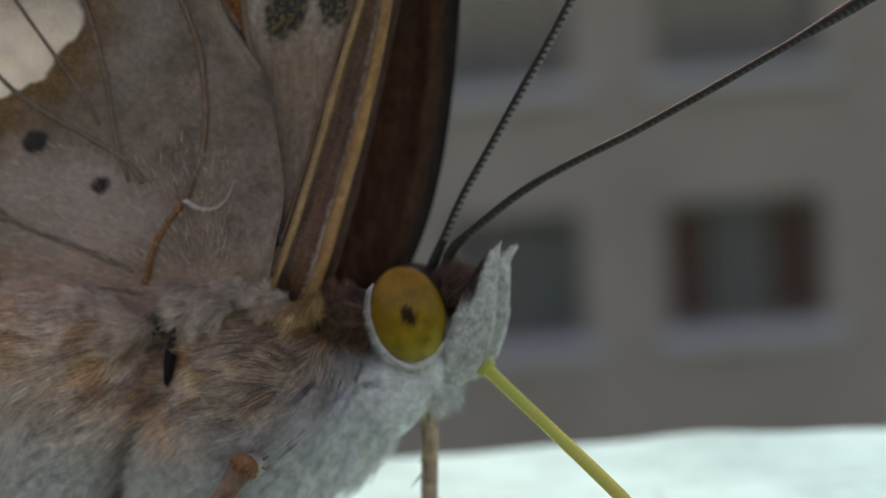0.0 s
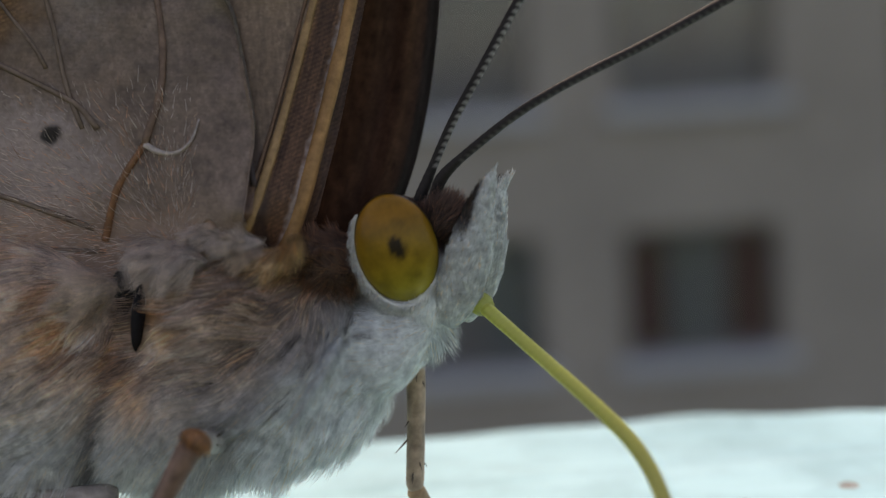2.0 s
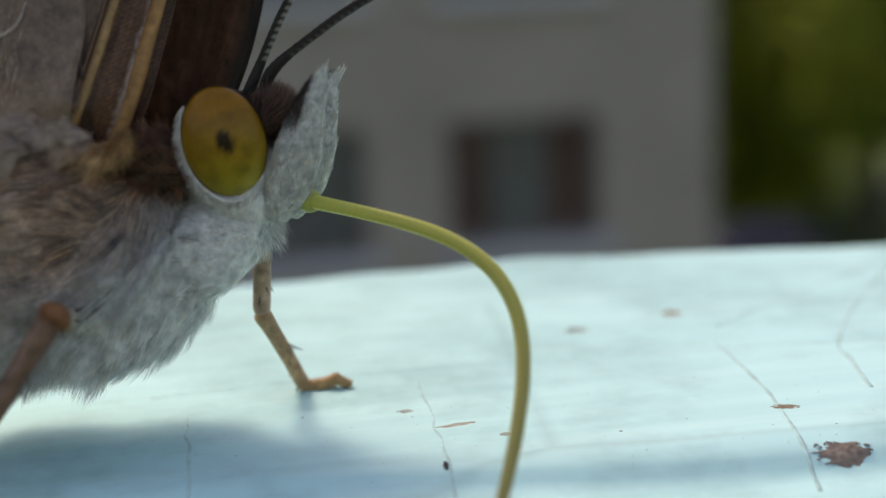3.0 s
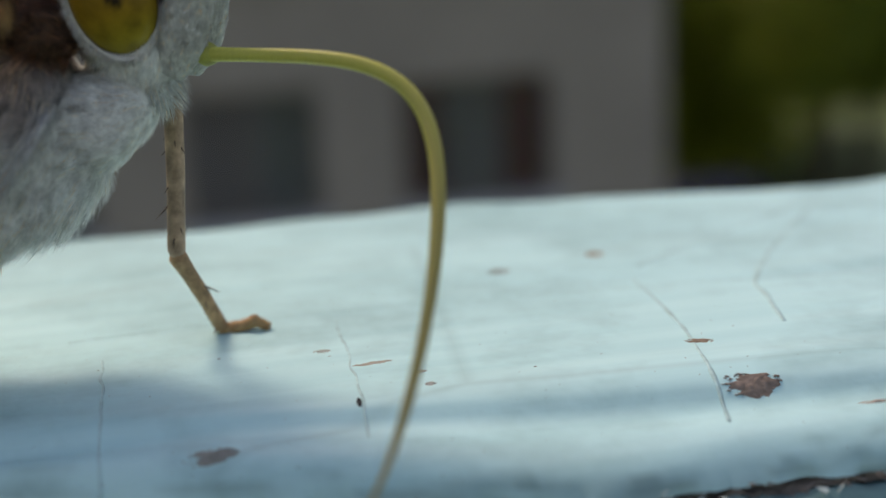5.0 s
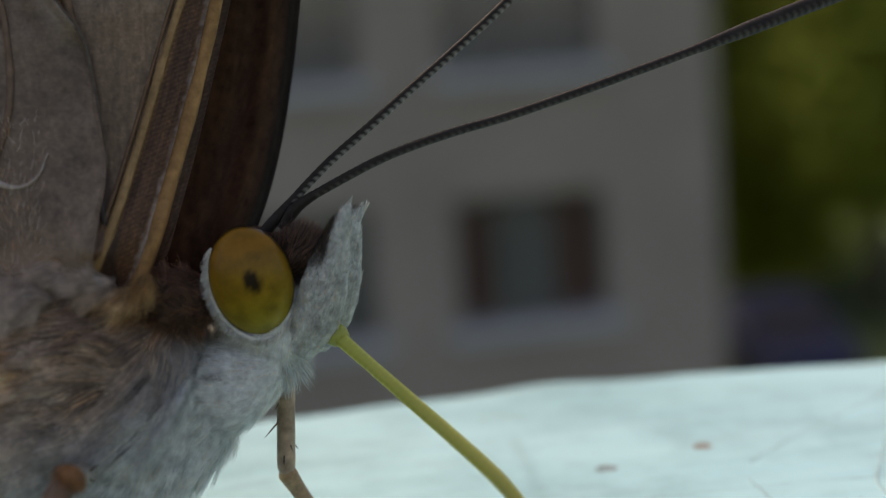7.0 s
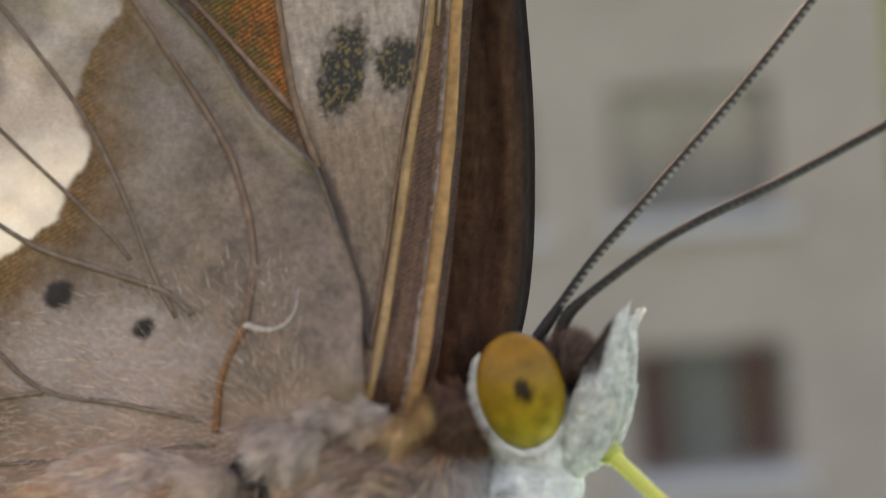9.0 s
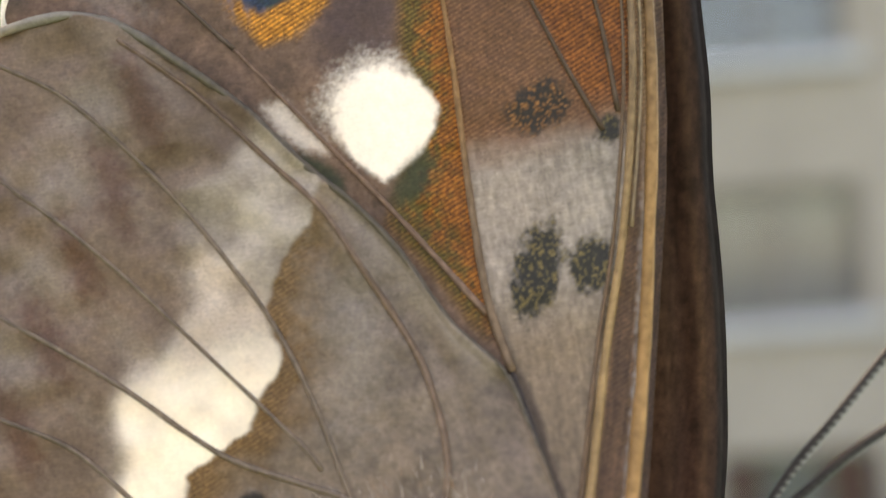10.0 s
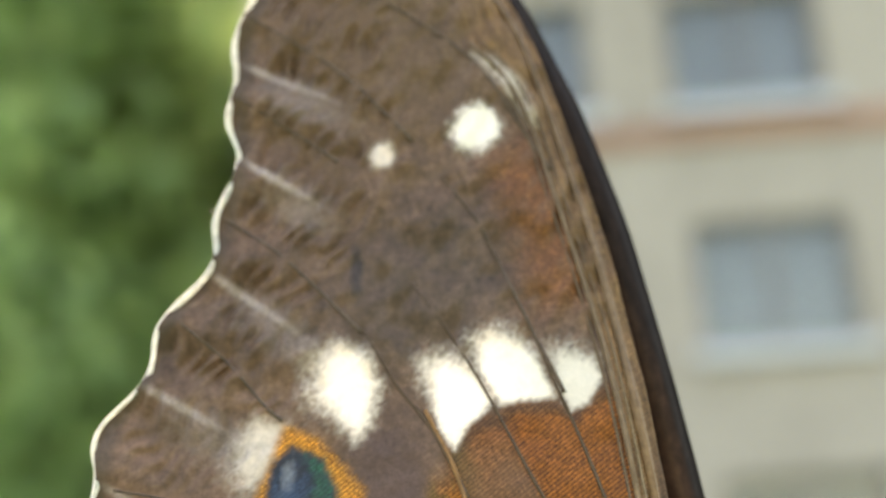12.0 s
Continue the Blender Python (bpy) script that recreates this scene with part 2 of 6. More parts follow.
def ledge():
    """A long painted wooden rail: flat top, worn hollow, rounded and chipped front edge."""
    top = tagged(new("ledge"), "old wooden ledge with chipped pale turquoise paint", "ledge", kind="structure")
    prof = [(18.6, -24), (18.7, -8), (18.4, -2.2), (17.8, -0.8), (17.0, -0.2), (16.2, 0.0), (10, 0.05), (3, 0.02), (-3.2, -0.0), (-4.4, -0.05), (-4.8, -0.2), (-5.15, -0.5),
            (-5.5, -0.58), (-5.95, -0.57), (-6.35, -0.66), (-6.7, -0.88), (-6.98, -1.2), (-7.15, -1.48), (-7.2, -1.62)]
    cross = spline(prof, 200)
    us = np.concatenate([np.linspace(-1500, -80, 50), np.linspace(-70, -12, 60), np.linspace(-11.8, 32, 520), np.linspace(33, 110, 60), np.linspace(120, 1500, 50)])
    uu, kk = np.meshgrid(us, np.arange(len(cross)), indexing="ij")
    v, z = cross[kk, 0], cross[kk, 1]
    wave = 0.35 * vnoise(uu / 11, uu * 0, 3) + 0.15 * vnoise(uu / 3.3, uu * 0 + 5, 4)
    rear = step(9, 17, v)
    lip = step(-6.0, -7.2, v)
    bite = step(0.25, 0.5, vnoise(uu / 0.9, uu * 0 + 9, 15)) * 0.16 + step(0.3, 0.45, vnoise(uu / 0.3, uu * 0 + 4, 16)) * 0.08
    v = v - 0.45 * rear + rear * wave * 1.2 + lip * 0.22 * vnoise(uu / 4, uu * 0 + 2, 5) + step(-7.0, -7.29, v) * (0.7 * bite + 0.12 * vnoise(uu / 0.8, uu * 0, 6) + 0.08 * vnoise(uu / 0.25, uu * 0, 11))
    z = z + 0.05 * vnoise(uu / 14, v / 3, 7) + 0.018 * vnoise(uu / 6, v / 0.5, 8) + rear * wave * 0.3 + 0.2 * vnoise(uu / 9, v / 6, 14) * step(-3, -6, v)
    x, y = uu, v - 0.115 * uu + front_bend(uu) * step(-5, -7.2, v)
    nk = len(cross)
    idx = np.arange(len(us) * nk).reshape(len(us), nk)
    faces = np.stack([idx[:-1, :-1], idx[1:, :-1], idx[1:, 1:], idx[:-1, 1:]], -1).reshape(-1, 4)
    # grime and hair cracks of the worn front edge, rubbed places further back
    edge = step(-6.4, -7.1, cross[kk, 0] + 0.25 * vnoise(uu / 1.3, uu * 0, 17))
    dirt = edge * (0.3 * step(0.1, 0.5, vnoise(uu / 0.9, cross[kk, 0] / 0.06, 18)) + 0.3 * step(0.0, 0.6, vnoise(uu / 2.2, cross[kk, 0] / 0.2, 19)))
    dirt = dirt + 0.1 * step(0.1, 0.6, vnoise(uu / 2.4, v / 0.7, 23)) * step(-1, -5, v)
    me = mesh_of("paint_coat", np.stack([x, y, z], -1).reshape(-1, 3), faces)
    paint(me, (1 - np.clip(dirt, 0, 0.8).reshape(-1, 1) * np.array((0.75, 0.72, 0.72))))
    part("paint_coat", me, M_PAINT, top, "pale turquoise paint, scratched and cracked")
    # bare wood in the crack under the broken edge of the paint, and the painted front face below it
    for name, prof, rag, mat, label in (
            ("bare_wood", [(-5.9, -1.5), (-6.55, -1.62), (-6.85, -1.8), (-6.8, -2.2), (-6.3, -2.6)], 0.3, M_WOOD, "dark weathered wood in the crack"),
            ("front_face", [(-6.4, -2.1), (-6.9, -1.72), (-7.3, -1.74), (-7.55, -2.15), (-7.6, -4), (-7.5, -9), (-7.5, -24)], 0.16, M_FACE, "grey-green painted front face")):
        cross = spline(prof, 50)
        uu, kk = np.meshgrid(us, np.arange(len(cross)), indexing="ij")
        v, z = cross[kk, 0], cross[kk, 1]
        z1 = z + 0.2 * vnoise(uu / 9, v * 0 - 1, 14) + rag * (0.7 * vnoise(uu / 1.4, z / 0.5, 12) + 0.5 * vnoise(uu / 0.4, z / 0.3, 13)) * step(-5, -2.2, z)
        v = v + rag * (0.6 * vnoise(uu / 2.6, z / 0.3, 9) + 0.5 * vnoise(uu / 0.6, z / 0.25, 10) + (0.7 * vnoise(uu / 0.2, z / 0.1, 24) if name == "bare_wood" else 0))
        nk = len(cross)
        idx = np.arange(len(us) * nk).reshape(len(us), nk)
        faces = np.stack([idx[:-1, :-1], idx[1:, :-1], idx[1:, 1:], idx[:-1, 1:]], -1).reshape(-1, 4)[:, ::-1]
        part(name, mesh_of(name, np.stack([uu, v - 0.115 * uu + front_bend(uu), z1 - 0.006 * (12 - np.clip(uu, -70, 110)) - (0.022 * np.clip(uu - 6, 0, 40) if name == "front_face" else 0)], -1).reshape(-1, 3), faces), mat, top, label)
    # the core that closes the rail below, and the plain boards that carry it
    v, f = box(-1500, 1500, -1, 17, -24, -23.4, 0.1)
    v[:, 1] -= 0.115 * v[:, 0]
    part("underside", mesh_of("underside", v, f, False), M_WOOD, top)
    v, f = box(-1500, 1500, 1, 16, -6300, -24.2, 0.5)
    v[:, 1] -= 0.115 * v[:, 0]
    part("parapet", mesh_of("parapet", v, f, False), M_WOOD, top, "plain wooden boards under the ledge")


M_FACE = rough_mat("old_face", (0.17, 0.33, 0.34), 0.8, 1200.0, 0.55, 0.6, 0.0003, stretch=(0.2, 1, 1))
ledge()


LEDGE_LINE = spline([(16.2, 0.0), (10, 0.05), (3, 0.02), (-3.2, -0.0), (-4.4, -0.05), (-4.8, -0.2), (-5.15, -0.5), (-5.5, -0.58), (-5.95, -0.57), (-6.35, -0.66), (-6.7, -0.88), (-6.98, -1.2)], 300)


def ledge_z(x, y):
    """Height of the painted top at a place."""
    x, y = np.atleast_1d(np.asarray(x, float)), np.atleast_1d(np.asarray(y, float))
    v = y + 0.115 * x
    for _ in range(6):
        v = y + 0.115 * x - front_bend(x) * step(-5, -7.2, v)
    z = at(LEDGE_LINE, v, 0, 1)
    return z + 0.05 * vnoise(x / 14, v / 3, 7) + 0.018 * vnoise(x / 6, v / 0.5, 8) + 0.2 * vnoise(x / 9, v / 6, 14) * step(-3, -6, v)


def speck(name, x, y, z, sx, sy, sz, colour, label, seed, lean=0.0):
    """A flat ragged crumb of dirt stuck on the ledge."""
    r = np.random.default_rng(seed)
    rings, segs = 12, 96
    k, w = np.meshgrid(np.linspace(0, 1, rings), np.linspace(0, 2 * math.pi, segs, endpoint=False), indexing="ij")
    out = 1 + 0.3 * vnoise(w * 1.3 + seed, w * 0, seed) * np.sin(w / 2) + 0.3 * vnoise(np.cos(w) * 2 + seed, np.sin(w) * 2, seed + 1) + (0.16 * vnoise(np.cos(w) * 5 + seed, np.sin(w) * 5, seed + 5) + 0.09 * vnoise(np.cos(w) * 12, np.sin(w) * 12, seed + 6)) * k
    px, py = k * out * np.cos(w) * sx, k * out * np.sin(w) * sy
    a = radians(lean)
    px, py = px * math.cos(a) - py * math.sin(a), px * math.sin(a) + py * math.cos(a)
    lift = sz * (0.55 + 0.75 * vnoise(px / 0.13, py / 0.1, seed + 2)) * (1 - k ** 3)
    pz = ledge_z((x + px).ravel(), (y + py).ravel()).reshape(px.shape) - 0.02 + np.clip(lift, 0, None) + 0.03 * (1 - k ** 6)
    v = np.stack([px, py, pz], -1).reshape(-1, 3)
    f = [[i * segs + j, (i + 1) * segs + j, (i + 1) * segs + (j + 1) % segs, i * segs + (j + 1) % segs] for i in range(rings - 1) for j in range(segs)]
    # loose crumbs round the rim
    crumbs = [(v, f)]
    for _ in range(34):
        g, k = r.uniform(0, 2 * math.pi), r.uniform(0.8, 1.08)
        cx, cy = k * sx * math.cos(g), k * sy * math.sin(g)
        cx, cy = cx * math.cos(a) - cy * math.sin(a), cx * math.sin(a) + cy * math.cos(a)
        size = r.uniform(0.04, 0.13) * min(sx, sy * 1.6)
        crumbs.append(ball((cx, cy, float(ledge_z(x + cx, y + cy)[0])), (size * r.uniform(1, 1.8), size, size * 0.35), r.uniform(0, 20), 5, 7, size * 0.25))
    v, f = join(crumbs)
    ob = part(name, mesh_of(name, v, f), rough_mat(name, colour, 0.9, 5000.0, 0.6, 0.8, 0.00006))
    ob.location = Vector((x, y, 0)) * MM
    return tagged(ob, label, "dirt speck", "dirt on the ledge")


for spec in (("dirt_speck", 12.82, -6.25, -0.55, 0.72, 0.3, 0.05, (0.22, 0.18, 0.155), "brown crumb of dirt on the ledge", 1, -10),
             ("dirt_speck", -0.65, -6.1, -0.55, 0.62, 0.22, 0.03, (0.26, 0.27, 0.25), "flat brown stain of dirt on the ledge", 2, 0),
             ("dirt_speck", 12.8, 6.0, 0.0, 0.3, 0.3, 0.05, (0.36, 0.28, 0.22), "small brown fleck on the ledge", 3, -20),
             ("dirt_speck", 12.52, -3.62, 0.0, 0.36, 0.14, 0.04, (0.26, 0.2, 0.15), "small brown fleck on the ledge", 4, -15),
             ("dirt_speck", 3.78, -2.25, 0.0, 0.5, 0.11, 0.02, (0.4, 0.38, 0.33), "thin brown fleck on the ledge", 5, 5),
             ("dirt_speck", 3.02, -4.92, -0.2, 0.08, 0.12, 0.08, (0.05, 0.05, 0.05), "tiny dark grain on the ledge", 6, 0),
             ("dirt_speck", 9.2, 5.1, 0.0, 0.35, 0.3, 0.04, (0.3, 0.38, 0.38), "grey fleck on the ledge", 7, 0),
             ("dirt_speck", 4.9, -3.3, 0.0, 0.16, 0.1, 0.03, (0.34, 0.36, 0.34), "small grey fleck on the ledge", 10, 0),
             ("dirt_speck", 4.95, -4.3, 0.0, 0.14, 0.1, 0.03, (0.34, 0.36, 0.34), "small grey fleck on the ledge", 11, 0),
             ("dirt_speck", 2.6, -0.9, 0.0, 0.22, 0.12, 0.03, (0.38, 0.42, 0.4), "small grey fleck on the ledge", 12, 0),
             ("dirt_speck", 15.5, -7.5, -0.75, 0.4, 0.1, 0.03, (0.36, 0.32, 0.28), "brown fleck near the front edge", 8, -8),
             ("dirt_speck", 16.8, -7.6, -0.8, 0.5, 0.09, 0.03, (0.38, 0.33, 0.28), "brown fleck near the front edge", 9, -8)):
    speck(*spec)


def scratch(points, width, seed):
    """A raised hair-thin line of dirt in a scratch of the paint."""
    p = spline([(x, y, 0.0) for x, y in points], 40)
    p[:, :2] += 0.06 * np.stack([vnoise(np.arange(40) / 4, np.zeros(40), seed), vnoise(np.arange(40) / 4, np.ones(40), seed + 1)], 1)
    p[:, 2] = ledge_z(p[:, 0], p[:, 1])
    v, f = tube(p, 1.5 * width * (0.6 + 0.5 * np.abs(vnoise(np.arange(40) / 2.5, np.zeros(40) + 3, seed))), 6, 1.0)
    v[:, 2] = np.repeat(p[:, 2], 6) + (v[:, 2] - np.repeat(p[:, 2], 6)) * 0.14 + 0.004
    return tagged(part("scratch", mesh_of("scratch", v, f), M_SCRATCH, bpy.data.objects["ledge"]), "greyish scratch")


M_SCRATCH = rough_mat("scratch_dirt", (0.42, 0.66, 0.68), 0.8, 3000.0, 0.4, 0.3, 0.00003)
for k, (pts, w) in enumerate((([(13.6, 4.0), (17, 6.5), (23.6, 10.6)], 0.06), ([(15.3, -2.9), (16.0, -0.5), (16.4, 1.1), (19, 5), (23, 9.7)], 0.07), ([(13.0, 2.7), (12.6, -2.0), (11.7, -7.4)], 0.05),
                             ([(3.3, 1.7), (3.2, -2.5), (3.0, -6.2)], 0.035), ([(-4.4, 2.4), (0, 2.7), (5, 2.5)], 0.035), ([(9, 2.2), (14, 1.8), (21.7, 0.5)], 0.035), ([(-3.4, 0.5), (-3.2, -3), (-3.3, -7)], 0.035),
                             ([(22, 9), (25, 9.4), (30, 9)], 0.05), ([(24, 10), (25.5, 7.5)], 0.05))):
    scratch(pts, w, 200 + k)


def chips():
    """Loose flakes of paint and splinters of wood along the broken front edge."""
    r = np.random.default_rng(77)
    top = bpy.data.objects["ledge"]
    flake = rough_mat("paint_flake", (0.5, 0.62, 0.62), 0.7, 3000.0, 0.5, 0.4, 0.00005)
    crumb = rough_mat("wood_crumb", (0.27, 0.22, 0.19), 0.9, 3000.0, 0.6, 0.7, 0.0001)
    for k in range(110):
        u = r.uniform(-11, 26)
        wood = r.random() < 0.6
        v0, z0 = r.uniform(-7.4, -6.85), r.uniform(-1.95, -1.45)
        n = int(r.integers(5, 8))
        w = np.sort(r.uniform(0, 2 * math.pi, n))
        size = r.uniform(0.05, 0.18) * (0.8 if wood else 1.0)
        ring = np.stack([np.cos(w) * size * r.uniform(1.0, 2.0), np.sin(w) * size * r.uniform(0.35, 0.7), np.zeros(n)], 1) * r.uniform(0.7, 1.2, (n, 1))
        turn = np.array((Matrix.Rotation(r.uniform(-0.9, 0.9), 3, "Y") @ Matrix.Rotation(r.uniform(0.2, 1.5), 3, "X") @ Matrix.Rotation(r.uniform(-0.5, 0.5), 3, "Z")))
        body_ = np.concatenate([ring, ring * 0.92 + (0, 0, r.uniform(0.03, 0.07))]) @ turn.T + (u, v0 - 0.115 * u + float(front_bend(u)), z0 + 0.2 * float(vnoise(np.array([u / 9]), np.array([-1.0]), 14)[0]) - 0.006 * (12 - u))
        f = [list(range(n))[::-1], list(range(n, 2 * n))] + [[i, (i + 1) % n, n + (i + 1) % n, n + i] for i in range(n)]
        name = "splinter" if wood else "paint_flake"
        part(name, mesh_of(name, body_, f, False), crumb if wood else flake, top, "" if wood else "loose flake of grey-green paint")


def grit():
    """Fine dark grains of dust strewn over the paint, thickest near the worn edge."""
    r = np.random.default_rng(78)
    pieces = []
    for k in range(300):
        x = r.uniform(-11, 24)
        v = -6.9 + 13 * r.random() ** 2.2
        y = v - 0.115 * x + float(front_bend(x)) * float(step(-5, -7.2, np.array(v)))
        size = r.uniform(0.006, 0.017) * (1.8 if r.random() < 0.08 else 1)
        gv, gf = ball((x, y, float(ledge_z(x, y)[0]) + 0.2 * size), (size * r.uniform(0.8, 2.2), size, size * 0.6), 0, 4, 6)
        pieces.append((gv, gf))
    gv, gf = join(pieces)
    tagged(part("grit", mesh_of("grit", gv, gf), rough_mat("grit", (0.3, 0.34, 0.33), 0.9, 4000.0, 0.6, 0.4, 0.00004), bpy.data.objects["ledge"], "fine dark dust"), kind="stuff")


chips()
grit()


# ---- butterfly ----
PIVOT = Vector((-1.02, -2.53, 8.83))
EYE, PUPIL = Vector((-1.0, -2.35, 8.98)), Vector((-1.03, -2.35, 8.67))
butterfly = tagged(new("butterfly"), "brown and white butterfly with closed wings and yellow eyes", "butterfly")


def sheet(x, z):
    """Depth of the near wings' surface: it leans away from the thorax."""
    d = np.hypot(x + 4.7, z - 9.8)
    return 0.6 - 2.8 * np.exp(-d / 4.0)


def spot(x, z, cx, cz, rx, rz, turn=0.0, soft=0.3, seed=0, rag=0.12):
    """Strength of a pigment spot with a ragged, feathered edge."""
    a = radians(turn)
    dx, dz = x - cx, z - cz
    p, q = (dx * math.cos(a) + dz * math.sin(a)) / rx, (-dx * math.sin(a) + dz * math.cos(a)) / rz
    r = np.sqrt(p * p + q * q) + rag * vnoise(x * 5 + seed, z * 5, seed + 20) + rag * 0.8 * vnoise(x * 14, z * 14 + seed, seed + 21)
    return 1 - step(1 - soft, 1 + soft, r)


def patch(x, z, poly, soft=0.12, seed=0, rag=0.1, feather=(0, 0, 0)):
    """Strength of a pigment patch with a corner outline; feather widens its edge towards one side."""
    p = np.asarray(poly, float)
    q = np.roll(p, -1, axis=0)
    far = np.full(len(x), 1e9)
    inside = np.zeros(len(x), bool)
    for (ax, az), (bx, bz) in zip(p, q):
        dx, dz = bx - ax, bz - az
        k = np.clip(((x - ax) * dx + (z - az) * dz) / (dx * dx + dz * dz), 0, 1)
        far = np.minimum(far, np.hypot(x - ax - k * dx, z - az - k * dz))
        with np.errstate(divide="ignore", invalid="ignore"):
            inside ^= ((az > z) != (bz > z)) & (x < ax + (z - az) * dx / (dz if dz else 1e-9))
    d = np.where(inside, far, -far)
    mid = p.mean(0)
    size = np.hypot(*(p - mid).T).mean()
    way = np.clip(((x - mid[0]) * feather[0] + (z - mid[1]) * feather[1]) / size, 0, 1)
    wide = 1.35 * soft + 1.2 * feather[2] * way
    d = d + wide * (1.3 * vnoise(x * 9 + seed, z * 9, seed + 24) + 1.1 * vnoise(x * 23, z * 23 + seed, seed + 25)) * rag * 2.2
    return step(-wide, wide, d - 0.3 * feather[2] * way)


def blend(c, colour, m):
    return c * (1 - m[:, None]) + np.asarray(colour) * m[:, None]


FW_RIGHT = [(-3.75, 8.1), (-3.3, 8.9), (-2.98, 9.4), (-2.19, 11.85), (-1.26, 15.2), (-0.42, 18.5), (0.0, 20.5), (0.43, 23.4), (0.75, 26.3), (0.98, 30.6), (0.92, 34.5),
            (0.75, 37.5), (0.35, 39.6), (-0.7, 42.0), (-2.3, 43.8)]
FW_LEFT = [(-4.9, 8.1), (-5.2, 8.9), (-6.6, 12), (-10.0, 17.5), (-15.5, 23.8), (-16.2, 25.8), (-15.3, 27.7), (-14.65, 29.4), (-13.25, 30.5), (-12.25, 32.0),
           (-10.7, 33.2), (-9.95, 34.7), (-9.05, 36.4), (-8.8, 38.2), (-8.05, 40.3), (-6.8, 42.3), (-4.9, 43.8)]
V_CU = [(-4.4, 10.4), (-4.55, 11.4), (-4.7, 13.1), (-5.0, 14.9), (-5.28, 16.7), (-5.27, 19.2), (-5.1, 23.2), (-5.12, 25.5), (-5.5, 27.5)]
V_SUB = [(-4.7, 9.35), (-4.35, 10.1), (-3.62, 12.1), (-2.6, 15.2), (-1.7, 17.8), (-0.8, 21.3), (-0.35, 24.3), (-0.1, 27.4), (-0.07, 30), (-0.12, 33), (-0.14, 34.8), (-0.5, 36.7), (-1.2, 38.1)]
V_COSTA = [(-4.0, 8.5), (-3.55, 9.3), (-2.87, 11.15), (-1.8, 14.6), (-1.0, 17.9), (-0.35, 20.9), (0.1, 24), (0.42, 28), (0.55, 32), (0.45, 36), (0.1, 39), (-1.2, 42)]
V_M1 = [(-1.7, 20.4), (-2.41, 22.4), (-3.0, 24.4), (-3.73, 27.7), (-4.3, 29.6), (-4.9, 31.2)]
V_M0 = [(-1.25, 20.8), (-1.26, 22.9), (-1.5, 25.6), (-1.75, 27.4), (-2.03, 29.5), (-2.56, 32.5), (-3.2, 34.2)]
V_M3 = [(-5.36, 16.4), (-7.17, 19.25), (-8.83, 21.65), (-10.5, 24.1)]


